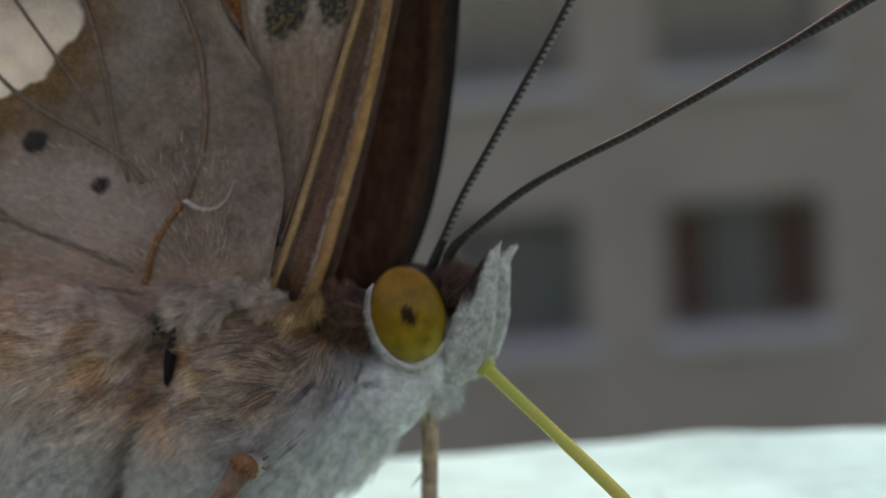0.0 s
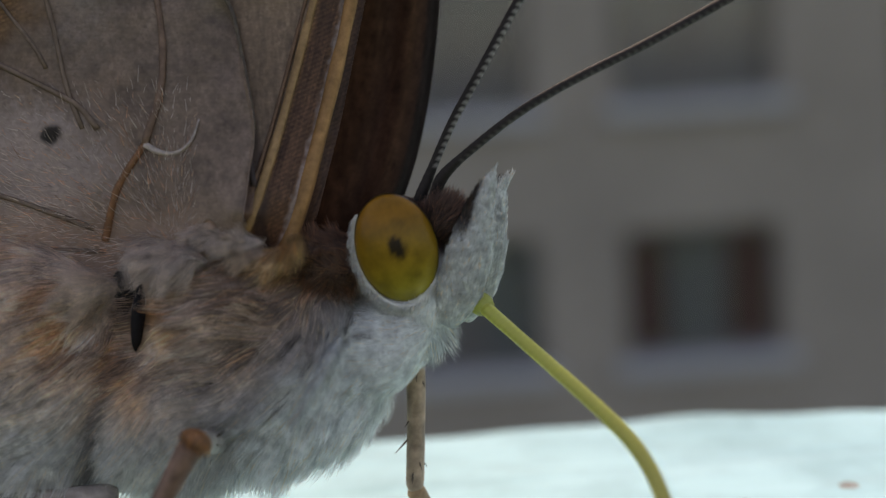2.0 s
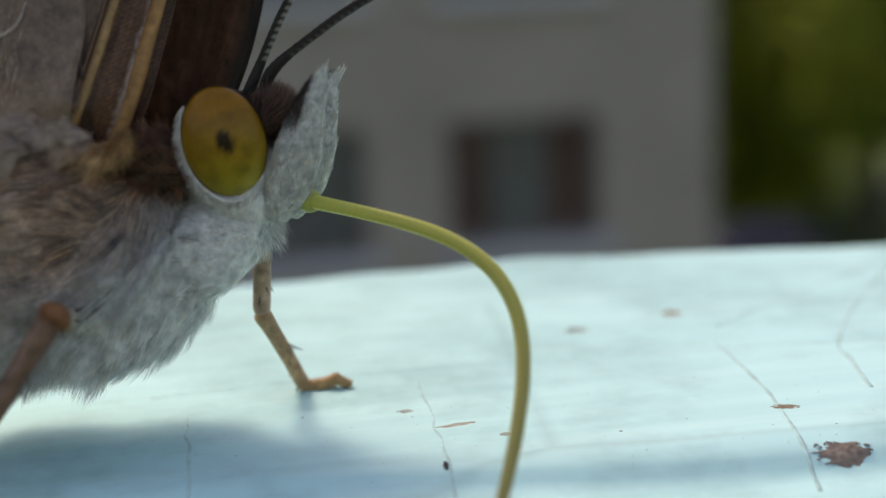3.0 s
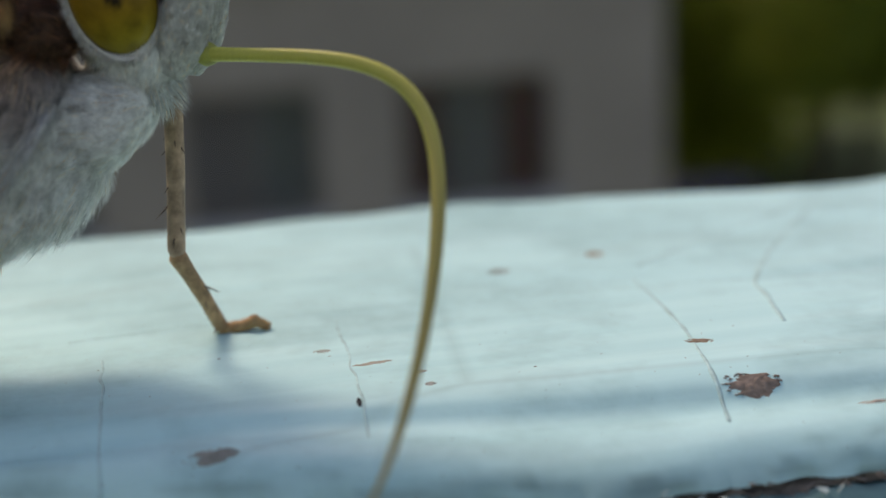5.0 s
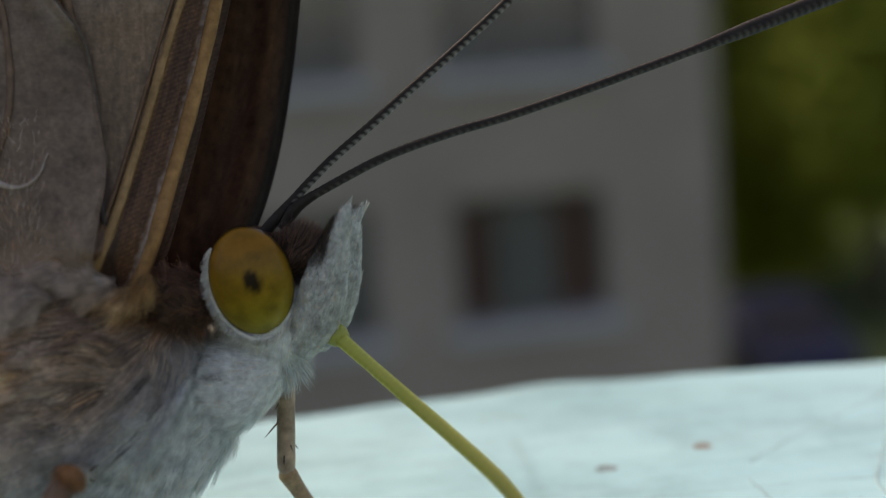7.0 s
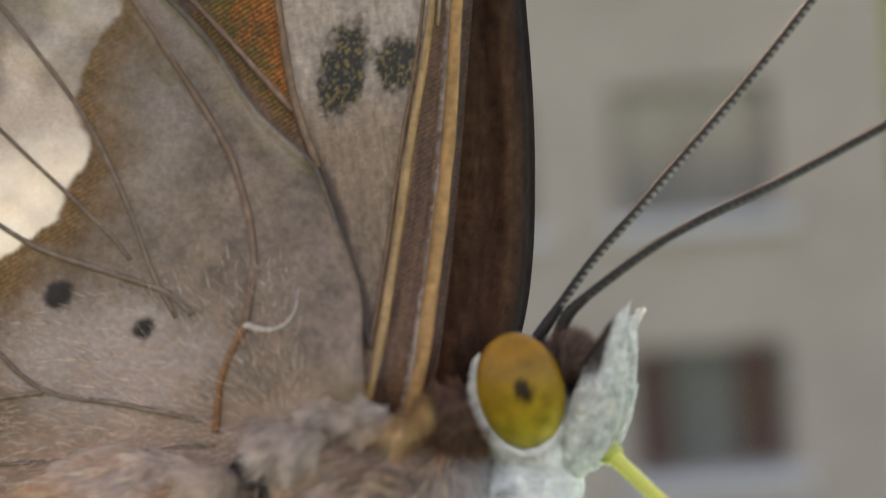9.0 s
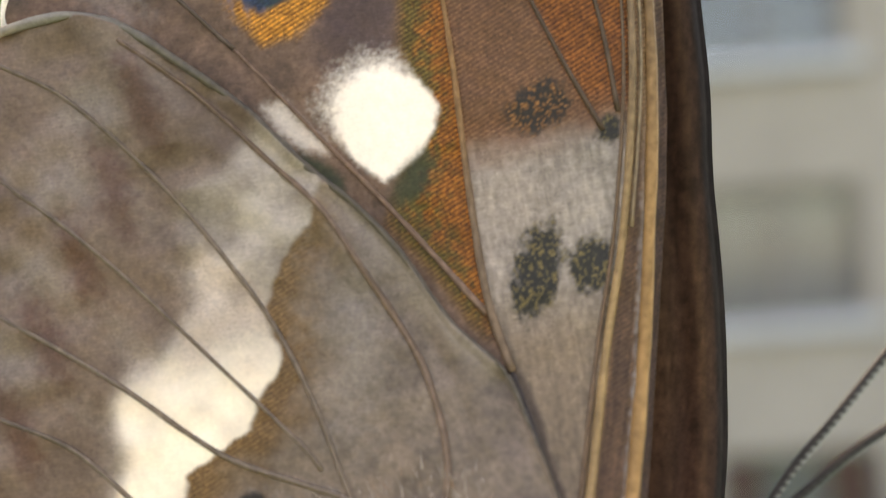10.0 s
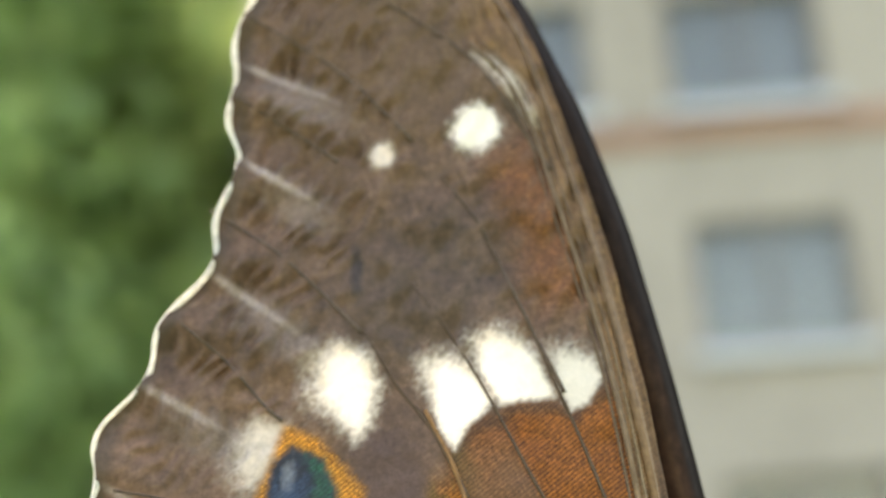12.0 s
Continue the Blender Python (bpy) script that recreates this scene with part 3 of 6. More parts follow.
def forewing_colour(x, z):
    c = np.tile((0.18, 0.115, 0.083), (len(x), 1))
    sub, cu = at(V_SUB, z), at(V_CU, z)
    mott = vnoise(x * 1.6, z * 1.6, 31)
    c *= (1 + 0.25 * mott + 0.22 * vnoise(x * 5, z * 5, 32) + 0.15 * vnoise(x * 12, z * 12, 33))[:, None]
    # grey cell, paler towards its end
    cell = step(cu - 0.1, cu + 0.15, x) * step(sub + 0.3, sub - 0.1, x)
    c = blend(c, (0.26, 0.2, 0.145), cell * step(21.3, 20.3, z))
    c = blend(c, (0.4, 0.36, 0.33), cell * step(15.2, 17.6, z) * step(21.3, 20.2, z + 0.25 * mott) * 0.9)
    c *= (1 + cell * (0.16 * vnoise(x * 8, z * 1.5, 46) + 0.16 * vnoise(x * 18, z * 4, 47) + 0.12 * vnoise(x * 5, z * 9, 48)))[:, None]
    # rust-orange field above the cell and left of the lower vein
    low = np.interp(x, [-6, -4.99, -4.4, -3.95, -3.55, -3.2, -2.9, -1.95, -1.62, -1.45, -1.1, -0.4], [26.0, 26.1, 26.62, 26.76, 26.66, 26.86, 26.9, 26.66, 26.35, 26.2, 26.5, 26.6]) + 0.05
    field = step(cu - 0.2, cu + 0.1, x) * step(sub + 0.5, sub, x) * step(19.8, 21.6, z - 0.3 * mott) * step(low + 0.25, low - 0.2, z)
    c = blend(c, (0.25, 0.085, 0.017), field)
    wedge = field * step(at(V_M1, z) + 0.25, at(V_M1, z) - 0.25, x)
    c = blend(c, (0.2, 0.105, 0.058), wedge * step(27.2, 24.8, z + 0.3 * mott) * 0.95)
    c = blend(c, (0.06, 0.04, 0.025), field * step(0.5, 0.1, low - z) * 0.7)
    c = blend(c, (0.1, 0.075, 0.02), wedge * step(0.9, 0.2, x - cu) * step(24.0, 26.0, z) * 0.5)
    edge_l = np.interp(z, [15.5, 17.3, 19, 20.5, 22, 23.5, 25.5], [-5.3, -6.2, -7.3, -6.6, -6.1, -6.3, -6.0])
    strip = step(edge_l - 0.35, edge_l + 0.2, x) * step(cu + 0.15, cu - 0.1, x) * step(15.3, 16.6, z) * step(26.2, 24.6, z)
    c = blend(c, (0.3, 0.11, 0.016), strip)
    c = blend(c, (0.09, 0.085, 0.02), strip * step(0.75, 0.1, (x - edge_l) / (cu - edge_l + 0.2) + 0.35 * vnoise(x * 7, z * 7, 34)) * 0.85)
    # purplish brown between eyespot and orange, rusty near the costa, browner tip
    c = blend(c, (0.12, 0.078, 0.072), spot(x, z, -7.1, 25.2, 1.3, 2.6, -10, 0.5, 1) * (1 - strip))
    c = blend(c, (0.25, 0.1, 0.035), step(-2.6, -1.0, x) * step(sub + 0.3, sub - 0.2, x) * step(28.6, 30, z) * step(35.8, 33.4, z) * 0.8)
    c = blend(c, (0.1, 0.078, 0.066), spot(x, z, -4.5, 31, 2.8, 2.2, 20, 0.6, 2) * 0.6)
    c = blend(c, (0.2, 0.13, 0.075), spot(x, z, -3.5, 38.5, 3.8, 3.4, 20, 0.6, 3) * 0.6)
    # costal strip
    c = blend(c, (0.24, 0.145, 0.075), step(sub - 0.15, sub + 0.15, x))
    inner = at(V_COSTA, z) - x
    c = blend(c, (0.125, 0.07, 0.042), step(sub + 0.1, sub + 0.22, x) * step(0.1, 0.3, inner) * step(25, 17, z))
    c = blend(c, (0.08, 0.045, 0.03), step(-0.12, -0.22, inner) * step(30, 20, z))
    c = blend(c, (0.4, 0.36, 0.355), step(0.3, 0.14, inner + 0.06 * vnoise(x * 9, z * 9, 35)) * step(-0.05, 0.1, inner) * step(22, 15, z) * (0.8 + 0.2 * vnoise(x * 3, z * 1.2, 36)))
    streak = step(sub - 0.5, sub - 0.1, x)
    c *= (1 + streak * (0.3 * vnoise((x - sub) * 13, z * 0.9, 38) + 0.2 * vnoise((x - sub) * 27, z * 2.5, 39)))[:, None]
    # shadow line along the root of the wing, painted dark into the pigment
    c = blend(c, (0.045, 0.03, 0.026), step(0.26, 0.06, np.abs(x - cu - 0.1 + 0.08 * mott)) * step(17.5, 13.5, z) * 0.75)
    # whites
    white = (0.89, 0.89, 0.85)
    up = (-0.4, 0.9)
    for poly, soft, amount, feather in (
            ([(-5.29, 29.0), (-4.4, 28.95), (-3.9, 28.45), (-3.58, 27.2), (-3.95, 26.96), (-4.45, 26.72), (-4.97, 26.15), (-5.22, 26.72), (-5.31, 27.83)], 0.1, 1, (*up, 0.35)),
            ([(-3.69, 29.2), (-2.78, 29.22), (-2.07, 28.44), (-1.84, 26.84), (-2.9, 27.04), (-3.42, 27.05), (-3.7, 28.3)], 0.1, 1, (0.2, 1, 0.35)),
            ([(-1.71, 28.26), (-1.0, 28.16), (-0.34, 27.6), (-0.39, 27.06), (-0.95, 26.45), (-1.52, 26.35), (-1.68, 27.06)], 0.1, 0.85, (0.2, 1, 0.4)),
            ([(-8.2, 29.9), (-7.43, 30.05), (-6.72, 29.56), (-6.62, 28.51), (-7.17, 27.47), (-7.62, 27.25), (-8.03, 28.03), (-8.55, 28.69)], 0.28, 1, (-0.9, 0.3, 0.3)),
            ([(-7.38, 23.3), (-6.6, 23.2), (-6.0, 22.45), (-5.62, 21.75), (-5.82, 21.2), (-6.33, 20.6), (-7.0, 20.2), (-7.3, 20.08), (-7.86, 20.62), (-8.37, 21.45), (-8.6, 22.23), (-8.1, 22.9)], 0.07, 1, (-0.6, 0.8, 0.42)),
            ([(-10.04, 22.5), (-9.51, 22.56), (-8.7, 21.4), (-8.58, 21.1), (-9.15, 21.22), (-9.67, 21.69)], 0.15, 0.6, (0, 0, 0)),
            ([(-11.08, 28.14), (-10.26, 28.6), (-9.45, 28.2), (-9.76, 27.47), (-10.27, 26.94), (-10.9, 26.6), (-11.27, 27.19)], 0.25, 0.62, (-0.7, -0.2, 0.3))):
        c = blend(c, white, amount * patch(x, z, poly, soft, int(abs(poly[0][0] * 10)), 0.1, feather))
    for cx, cz, rx, rz, turn, soft, amount in ((-1.78, 35.35, 0.78, 0.72, 30, 0.25, 1), (-4.75, 35.3, 0.42, 0.36, 40, 0.4, 0.65)):
        c = blend(c, white, amount * spot(x, z, cx, cz, rx, rz, turn, soft + 0.06, int(abs(cx * 10)), 0.14))
    # green-black dusting below the large white spot
    c = blend(c, (0.035, 0.05, 0.025), spot(x, z, -6.6, 20.0, 0.75, 0.4, 45, 0.5, 5) * 0.8 * step(-7.9, -7.1, x))
    c = blend(c, (0.035, 0.05, 0.025), spot(x, z, -8.9, 20.5, 0.75, 0.4, -45, 0.4, 6) * 0.9)
    # eyespot
    c = blend(c, (0.5, 0.235, 0.035), patch(x, z, [(-9.52, 28.2), (-8.63, 27.5), (-7.72, 25.8), (-7.95, 24.85), (-8.85, 24.15), (-9.74, 24.05), (-10.4, 25.0), (-10.95, 26.1), (-10.6, 26.6), (-9.95, 27.5)], 0.14, 7, 0.1))
    c = blend(c, (0.022, 0.03, 0.05), patch(x, z, [(-9.4, 27.6), (-8.65, 26.95), (-8.46, 25.9), (-8.92, 25.1), (-9.74, 24.86), (-10.38, 25.6), (-10.5, 26.35), (-10.05, 27.2)], 0.1, 8, 0.1))
    c = blend(c, (0.012, 0.14, 0.09), patch(x, z, [(-9.1, 27.2), (-8.65, 26.8), (-8.55, 25.9), (-8.95, 25.25), (-9.45, 25.1), (-9.3, 25.8), (-9.0, 26.4)], 0.16, 9, 0.22) * (0.6 + 0.4 * vnoise(x * 12, z * 12, 49)))
    c = blend(c, (0.035, 0.085, 0.19), spot(x, z, -9.85, 26.0, 0.5, 0.85, -12, 0.6, 10, 0.4) * 0.75)
    c = blend(c, (0.26, 0.3, 0.36), spot(x, z, -9.75, 26.75, 0.16, 0.42, -25, 0.7, 11, 0.35) * 0.6)
    # dark spots of the cell, dusted with gold
    dust = 0.5 + 0.5 * vnoise(x * 17, z * 17, 12)
    for cx, cz, rx, rz, turn in ((-3.95, 17.2, 0.56, 1.2, -20), (-2.6, 17.15, 0.58, 0.68, 0), (-3.2, 21.25, 0.85, 0.6, 22), (-1.55, 20.45, 0.3, 0.4, -30)):
        m = spot(x, z, cx, cz, rx, rz, turn, 0.25, int(abs(cx * 10)) + 3, 0.2)
        gold = (0.26, 0.2, 0.08) if cz < 20.9 else (0.3, 0.14, 0.05)
        c = blend(c, (0.025, 0.026, 0.022), m * (0.97 if cz < 20.9 else 0.93))
        c = blend(c, gold, m * step(0.58, 0.75, dust) * (0.65 if cz < 20.9 else 0.9))
    c = blend(c, (0.24, 0.165, 0.125), step(0.15, 0.75, vnoise(x * 1.9 + 3, z * 2.3 - x, 37)) * step(28.5, 30, z) * (c[:, 0] < 0.4) * 0.3)
    c *= (1 - 0.2 * step(28.5, 31, z) * (c[:, 0] < 0.5))[:, None]
    # pale rays near the outer margin
    left = at(FW_LEFT, z)
    for (x0, z0), (x1, z1) in (((-8.35, 39.6), (-5.9, 37.6)), ((-9.0, 36.45), (-7.1, 34.45)), ((-10.6, 33.2), (-8.5, 30.7)), ((-13.2, 30.4), (-11.1, 28.4)), ((-15.0, 28.0), (-13.0, 26.1))):
        turn = math.degrees(math.atan2(z1 - z0, x1 - x0))
        long = math.hypot(x1 - x0, z1 - z0) / 2
        c = blend(c, (0.42, 0.38, 0.37), spot(x, z, (x0 + x1) / 2, (z0 + z1) / 2, long, 0.12, turn, 0.6, int(z0)) * 0.85)
        c = blend(c, (0.25, 0.215, 0.205), spot(x, z, (x0 + x1) / 2 + 0.5, (z0 + z1) / 2 - 1.0, long * 0.8, 0.55, turn, 0.8, int(z0) + 3, 0.35) * 0.55)
    # the dark slit inside the tip and the pale wedge beside the costa
    c = blend(c, (0.035, 0.032, 0.036), spot(x, z, -6.38, 32.0, 0.17, 0.75, -14, 0.7, 12, 0.25) * 0.8)
    c = blend(c, (0.62, 0.6, 0.56), patch(x, z, [(-1.23, 37.73), (-0.54, 37.33), (-0.02, 36.3), (0.02, 34.95), (-0.2, 35.11), (-0.51, 36.16)], 0.16, 13, 0.1) * 0.75)
    c = blend(c, (0.09, 0.07, 0.055), step(0.75, 0.25, x - left) * step(25.5, 26.5, z) * 0.7)
    return np.clip(c * (1.09, 1.0, 0.95), 0.005, 0.95)


def flat_grid(rows, cols):
    idx = np.arange(rows * cols).reshape(rows, cols)
    return np.stack([idx[:-1, :-1], idx[:-1, 1:], idx[1:, 1:], idx[1:, :-1]], -1).reshape(-1, 4)


def doubled(x, y, z, rows, cols, thick):
    """A thin closed sheet from a grid of its front face."""
    f = flat_grid(rows, cols)
    idx = np.arange(rows * cols).reshape(rows, cols)
    rim = np.concatenate([idx[0, :-1], idx[:-1, -1], idx[-1, :0:-1], idx[:0:-1, 0]])
    nxt = np.roll(rim, -1)
    n = rows * cols
    verts = np.concatenate([np.stack([x, y, z], -1).reshape(-1, 3), np.stack([x, y + thick, z], -1).reshape(-1, 3)])
    faces = np.concatenate([f, f[:, ::-1] + n, np.stack([rim, rim + n, nxt + n, nxt], -1)])
    return verts, faces


def relief(x, z):
    return 0.07 * vnoise(x / 2.2, z / 2.2, 41) + 0.035 * vnoise(x / 0.7, z / 0.7, 42) + 0.012 * vnoise(x / 0.25, z / 0.25, 43)


def vein(points, width, wing, lift, tan, n=40, end=0.4, label="", tan2=None):
    p = spline(points, n)
    skin = np.empty(len(wing.data.vertices) * 3)
    wing.data.vertices.foreach_get("co", skin)
    skin = skin.reshape(-1, 3)[:len(wing.data.vertices) // 2] / MM
    near = np.array([np.argmin((skin[:, 0] - a) ** 2 + (skin[:, 2] - b) ** 2) for a, b in p])
    y = skin[near, 1] - 0.3 * width + 0.2 * (lift + 0.03 if lift > -0.2 else lift + 0.32)
    y = np.convolve(np.pad(y, 2, mode="edge"), np.ones(5) / 5, "valid")
    w = np.linspace(width, width * end, n) * (1 + 0.12 * vnoise(np.arange(n) / 2.3, np.zeros(n), 51))
    v, f = tube(np.stack([p[:, 0], y, p[:, 1]], 1), w, 7)
    me = mesh_of("vein", v, f)
    k = np.repeat(np.linspace(0, 1, n), 7)
    tone = np.asarray(tan)[None] + (np.asarray(tan2 or tan) - np.asarray(tan))[None] * step(0.25, 0.6, k)[:, None]
    col = tone * (1 + 0.25 * vnoise(k * 40, np.arange(len(k)) * 1.7, 52) + 0.3 * vnoise(k * 5, np.tile(np.arange(7), n) * 0.9, 53))[:, None]
    paint(me, np.clip(col, 0, 1))
    return part("vein", me, M_VEIN, wing, label)


def forewing():
    rows, cols = 640, 230
    zs = np.linspace(8.1, 43.8, rows)
    r, l = np.interp(zs, *np.array(FW_RIGHT).T[::-1]), np.interp(zs, *np.array(FW_LEFT).T[::-1])
    r = np.convolve(np.pad(r, 6, mode="edge"), np.ones(13) / 13, "valid")
    l = np.convolve(np.pad(l, 2, mode="edge"), np.ones(5) / 5, "valid")
    l = l + 0.12 * np.sin(zs * 2.3) * step(26, 28, zs)
    u = np.linspace(0, 1, cols)
    x = l[:, None] + (r - l)[:, None] * u
    z = np.repeat(zs[:, None], cols, 1)
    # folds that run with the veins towards the margin
    fold = np.sin((z + 0.75 * x) * 2.1 + 1.2 * vnoise(x / 2, z / 2, 44)) * step(4.5, 1.2, x - l[:, None]) * step(25, 27, z)
    costa = step(0.9, 0.1, r[:, None] - x)
    # quilted wrinkles across the cells between the veins of the tip
    along = 0.72 * x - 0.69 * z + 0.25 * vnoise(x * 1.3, z * 1.3, 56)
    across = 0.69 * x + 0.72 * z
    quilt = np.sin(along * 11.5 + 1.6 * vnoise(x * 0.9, z * 0.9, 57)) * (0.45 + 0.55 * np.sin(across * 4.1 + 0.8 * vnoise(x, z, 58)))
    quilt = quilt * step(26.5, 28.5, z) * step(0.3, 1.0, x - l[:, None]) * step(6.2, 3.6, x - l[:, None])
    y = sheet(x, z) + relief(x, z) + 0.16 * fold + (0.13 * vnoise(x * 1.1 + z * 0.9, z * 1.5 - x * 1.9, 45) + 0.03 * vnoise(x * 2.1 + z * 1.8, z * 3.2 - x * 2.6, 54)) * step(27, 30, z) + 0.1 * quilt + 0.35 * costa * costa
    v, f = doubled(x, y, z, rows, cols, 0.07)
    me = mesh_of("forewing", v, f)
    paint(me, forewing_colour(v[:, 0], v[:, 2]))
    w = part("forewing", me, M_WING, butterfly, "grey-brown forewing with white spots, orange field and eyespot")
    brown, gold, dark = (0.1, 0.062, 0.04), (0.27, 0.165, 0.085), (0.06, 0.045, 0.04)
    vein(V_SUB, 0.125, w, -0.07, (0.34, 0.205, 0.095), 70, 0.5, "", (0.17, 0.11, 0.07))
    vein([(a - 0.22, b) for a, b in V_SUB[:-1]], 0.06, w, -0.03, (0.17, 0.1, 0.06), 70, 0.6, "", (0.15, 0.095, 0.06))
    vein([(a + 0.24, b + 0.1) for a, b in V_SUB[4:]], 0.05, w, -0.02, (0.26, 0.18, 0.11), 60, 0.6, "", (0.15, 0.095, 0.06))
    vein(V_COSTA, 0.21, w, 0.0, (0.36, 0.19, 0.075), 80, 0.3, "golden leading-edge vein", (0.17, 0.105, 0.065))
    vein(V_CU[3:], 0.115, w, -0.04, (0.2, 0.125, 0.08), 50, 0.5, "", (0.28, 0.14, 0.06))
    # root end of this vein near-black, for the same painted shadow line
    vein(V_CU[:4], 0.09, w, -0.04, dark, 24, 0.8)
    for line in (V_M0, V_M1):
        vein(line, 0.065, w, -0.02, brown)
    vein(V_M3, 0.09, w, -0.03, (0.22, 0.13, 0.09))
    vein([(-5.0, 24.8), (-5.44, 26.9), (-6.1, 28.4), (-6.6, 30.2)], 0.07, w, -0.02, brown)
    for line in ([(-9.51, 28.32), (-9.89, 28.84), (-10.7, 30.44), (-11.7, 31.85)], [(-6.69, 30.17), (-7.64, 31.85), (-8.64, 33.39), (-10.15, 35.1)], [(-3.73, 35.48), (-4.56, 37.06), (-5.45, 38.49), (-6.72, 39.96), (-7.7, 41.0)],
                 [(0.02, 33.45), (-0.38, 34.78), (-0.82, 36.34), (-1.34, 37.67), (-2.26, 38.93), (-3.24, 40.02), (-4.2, 40.9)], [(-6.05, 35.41), (-7.13, 36.77), (-8.6, 38.4)], [(-1.55, 26.9), (-1.86, 28.61), (-2.17, 30.45), (-2.49, 32.34), (-2.99, 33.68)],
                 [(-10.5, 24.1), (-12.6, 26.6), (-14.6, 27.7)]):
        vein(line, 0.06, w, -0.01, (0.11, 0.075, 0.055), 34, 0.6)
    m = spline([p for p in FW_LEFT if p[1] > 23], 160)
    m[:, 0] += 0.12 * np.sin(m[:, 1] * 2.3) * step(26, 28, m[:, 1])
    v, f = tube(np.stack([m[:, 0] + 0.02, sheet(m[:, 0], m[:, 1]) - 0.02, m[:, 1]], 1), 0.09 * (1 + 0.25 * vnoise(np.arange(160) / 3, np.zeros(160), 61)), 7)
    me = paint(mesh_of("fringe", v, f), (0.75, 0.74, 0.68))
    part("fringe", me, M_FUR, w, "white scaly fringe")


HW_EDGE = [(-5.0, 8.6), (-4.72, 9.6), (-4.6, 10.6), (-4.48, 11.8), (-4.79, 13.4), (-5.13, 14.85), (-5.72, 15.65), (-6.41, 16.6), (-7.17, 18.2), (-8.1, 19.6), (-9.25, 20.9), (-10.44, 22.5), (-11.74, 23.8),
           (-13.06, 25.0), (-14.2, 25.55), (-15.25, 25.6), (-16.5, 25.42), (-17.6, 25.0), (-20.5, 23.6), (-23, 20.8), (-25, 17), (-26, 13), (-25.5, 8.5), (-23, 4.8), (-19, 2.8), (-13, 3.6)]
HW_ROOT = (-5.4, 9.2)
BAND_IN = [(-14.9, 9.0), (-14.3, 11.2), (-14.05, 11.9), (-13.78, 12.4), (-13.3, 13.75), (-11.6, 14.6), (-11.3, 15.2), (-10.5, 16.05), (-10.72, 17.5), (-10.1, 18.6), (-9.3, 19.4), (-8.4, 21.5)]
BAND_OUT = [(-18, 10.5), (-16.2, 12.5), (-15.5, 13.6), (-15.17, 14.66), (-14.85, 15.73), (-13.47, 17.2), (-12.78, 17.92), (-12.35, 19.25), (-12.29, 20.1), (-11.89, 20.76), (-10.43, 21.8), (-9.76, 22.4)]


def hindwing_colour(x, z):
    c = np.tile((0.235, 0.188, 0.155), (len(x), 1))
    mott = vnoise(x * 1.5, z * 1.5, 71)
    c *= (1 + 0.2 * mott + 0.16 * vnoise(x * 5, z * 5, 72) + 0.12 * vnoise(x * 12, z * 12, 78))[:, None]
    bi, bo = at(BAND_IN, z) + 0.08 * vnoise(x * 4, z * 4, 73), at(BAND_OUT, z) + 0.5 * vnoise(x * 0.9, z * 0.9, 74)
    # outside the band: darker, with reddish patches and pale clouding
    out = step(bo + 0.3, bo - 0.4, x)
    along, across = 0.66 * x - 0.75 * z, 0.75 * x + 0.66 * z
    c = blend(c, (0.225, 0.165, 0.13), out)
    c = blend(c, (0.3, 0.25, 0.22), out * step(-0.1, 0.8, vnoise(across * 1.5 + 7, along * 0.45, 79) + 0.35 * vnoise(across * 4, along * 2.2, 69)) * 0.6)
    c = blend(c, (0.13, 0.09, 0.07), out * step(0.1, 0.8, vnoise(across * 1.2 + 2, along * 0.6 + 5, 68)) * 0.5)
    for k in range(6):
        cx, cz = -12.6 - 1.1 * k, 23.2 - 1.9 * k
        c = blend(c, (0.125, 0.062, 0.045), spot(x, z, cx - 0.35, cz, 0.42, 1.25, 12, 0.8, 80 + k, 0.3) * 0.75)
        c = blend(c, (0.3, 0.27, 0.25), spot(x, z, cx - 1.6, cz - 0.1, 0.8, 0.7, 30, 0.7, 90 + k) * 0.5)
    # ochre-brown zone inside the band
    c = blend(c, (0.2, 0.115, 0.045), step(bi - 0.05, bi + 0.1, x) * step(bi + 2.5, bi + 0.4, x + 0.5 * mott) * 0.85)
    # cream band
    band = step(bi + 0.1, bi - 0.1, x) * step(bo - 0.7, bo + 0.9, x)
    c = blend(c, (0.56, 0.51, 0.46), band * np.clip(0.75 + 0.4 * mott, 0, 1))
    c = blend(c, (0.3, 0.29, 0.285), spot(x, z, -8.9, 16.6, 0.9, 2.6, -8, 0.9, 67, 0.25) * 0.4)
    c = blend(c, (0.9, 0.9, 0.82), band * step(17.4, 15.4, z + 0.6 * mott) * (0.85 + 0.15 * mott) * step(bo - 0.1, bo + 0.7, x))
    # lilac-grey root field with two dark dots
    root = spot(x, z, -10.9, 10.9, 2.9, 1.7, -12, 0.35, 75)
    c = blend(c, (0.4, 0.365, 0.365), root * 0.85)
    c = blend(c, (0.42, 0.34, 0.29), step(10.6, 8.6, z) * 0.7)
    for cx, cz, r in ((-11.82, 12.76, 0.36), (-9.86, 11.65, 0.26)):
        c = blend(c, (0.03, 0.026, 0.026), spot(x, z, cx, cz, r * 1.1, r * 0.9, 30, 0.3, int(cz)))
    edge = step(0.9, 0.2, np.hypot(x - at(HW_EDGE[2:15], z), 0)) * step(14, 16, z)
    c = blend(c, (0.36, 0.315, 0.285), edge * 0.75 * step(22, 19, z))
    return np.clip(c * (1.1, 1.0, 0.94), 0.005, 0.95)


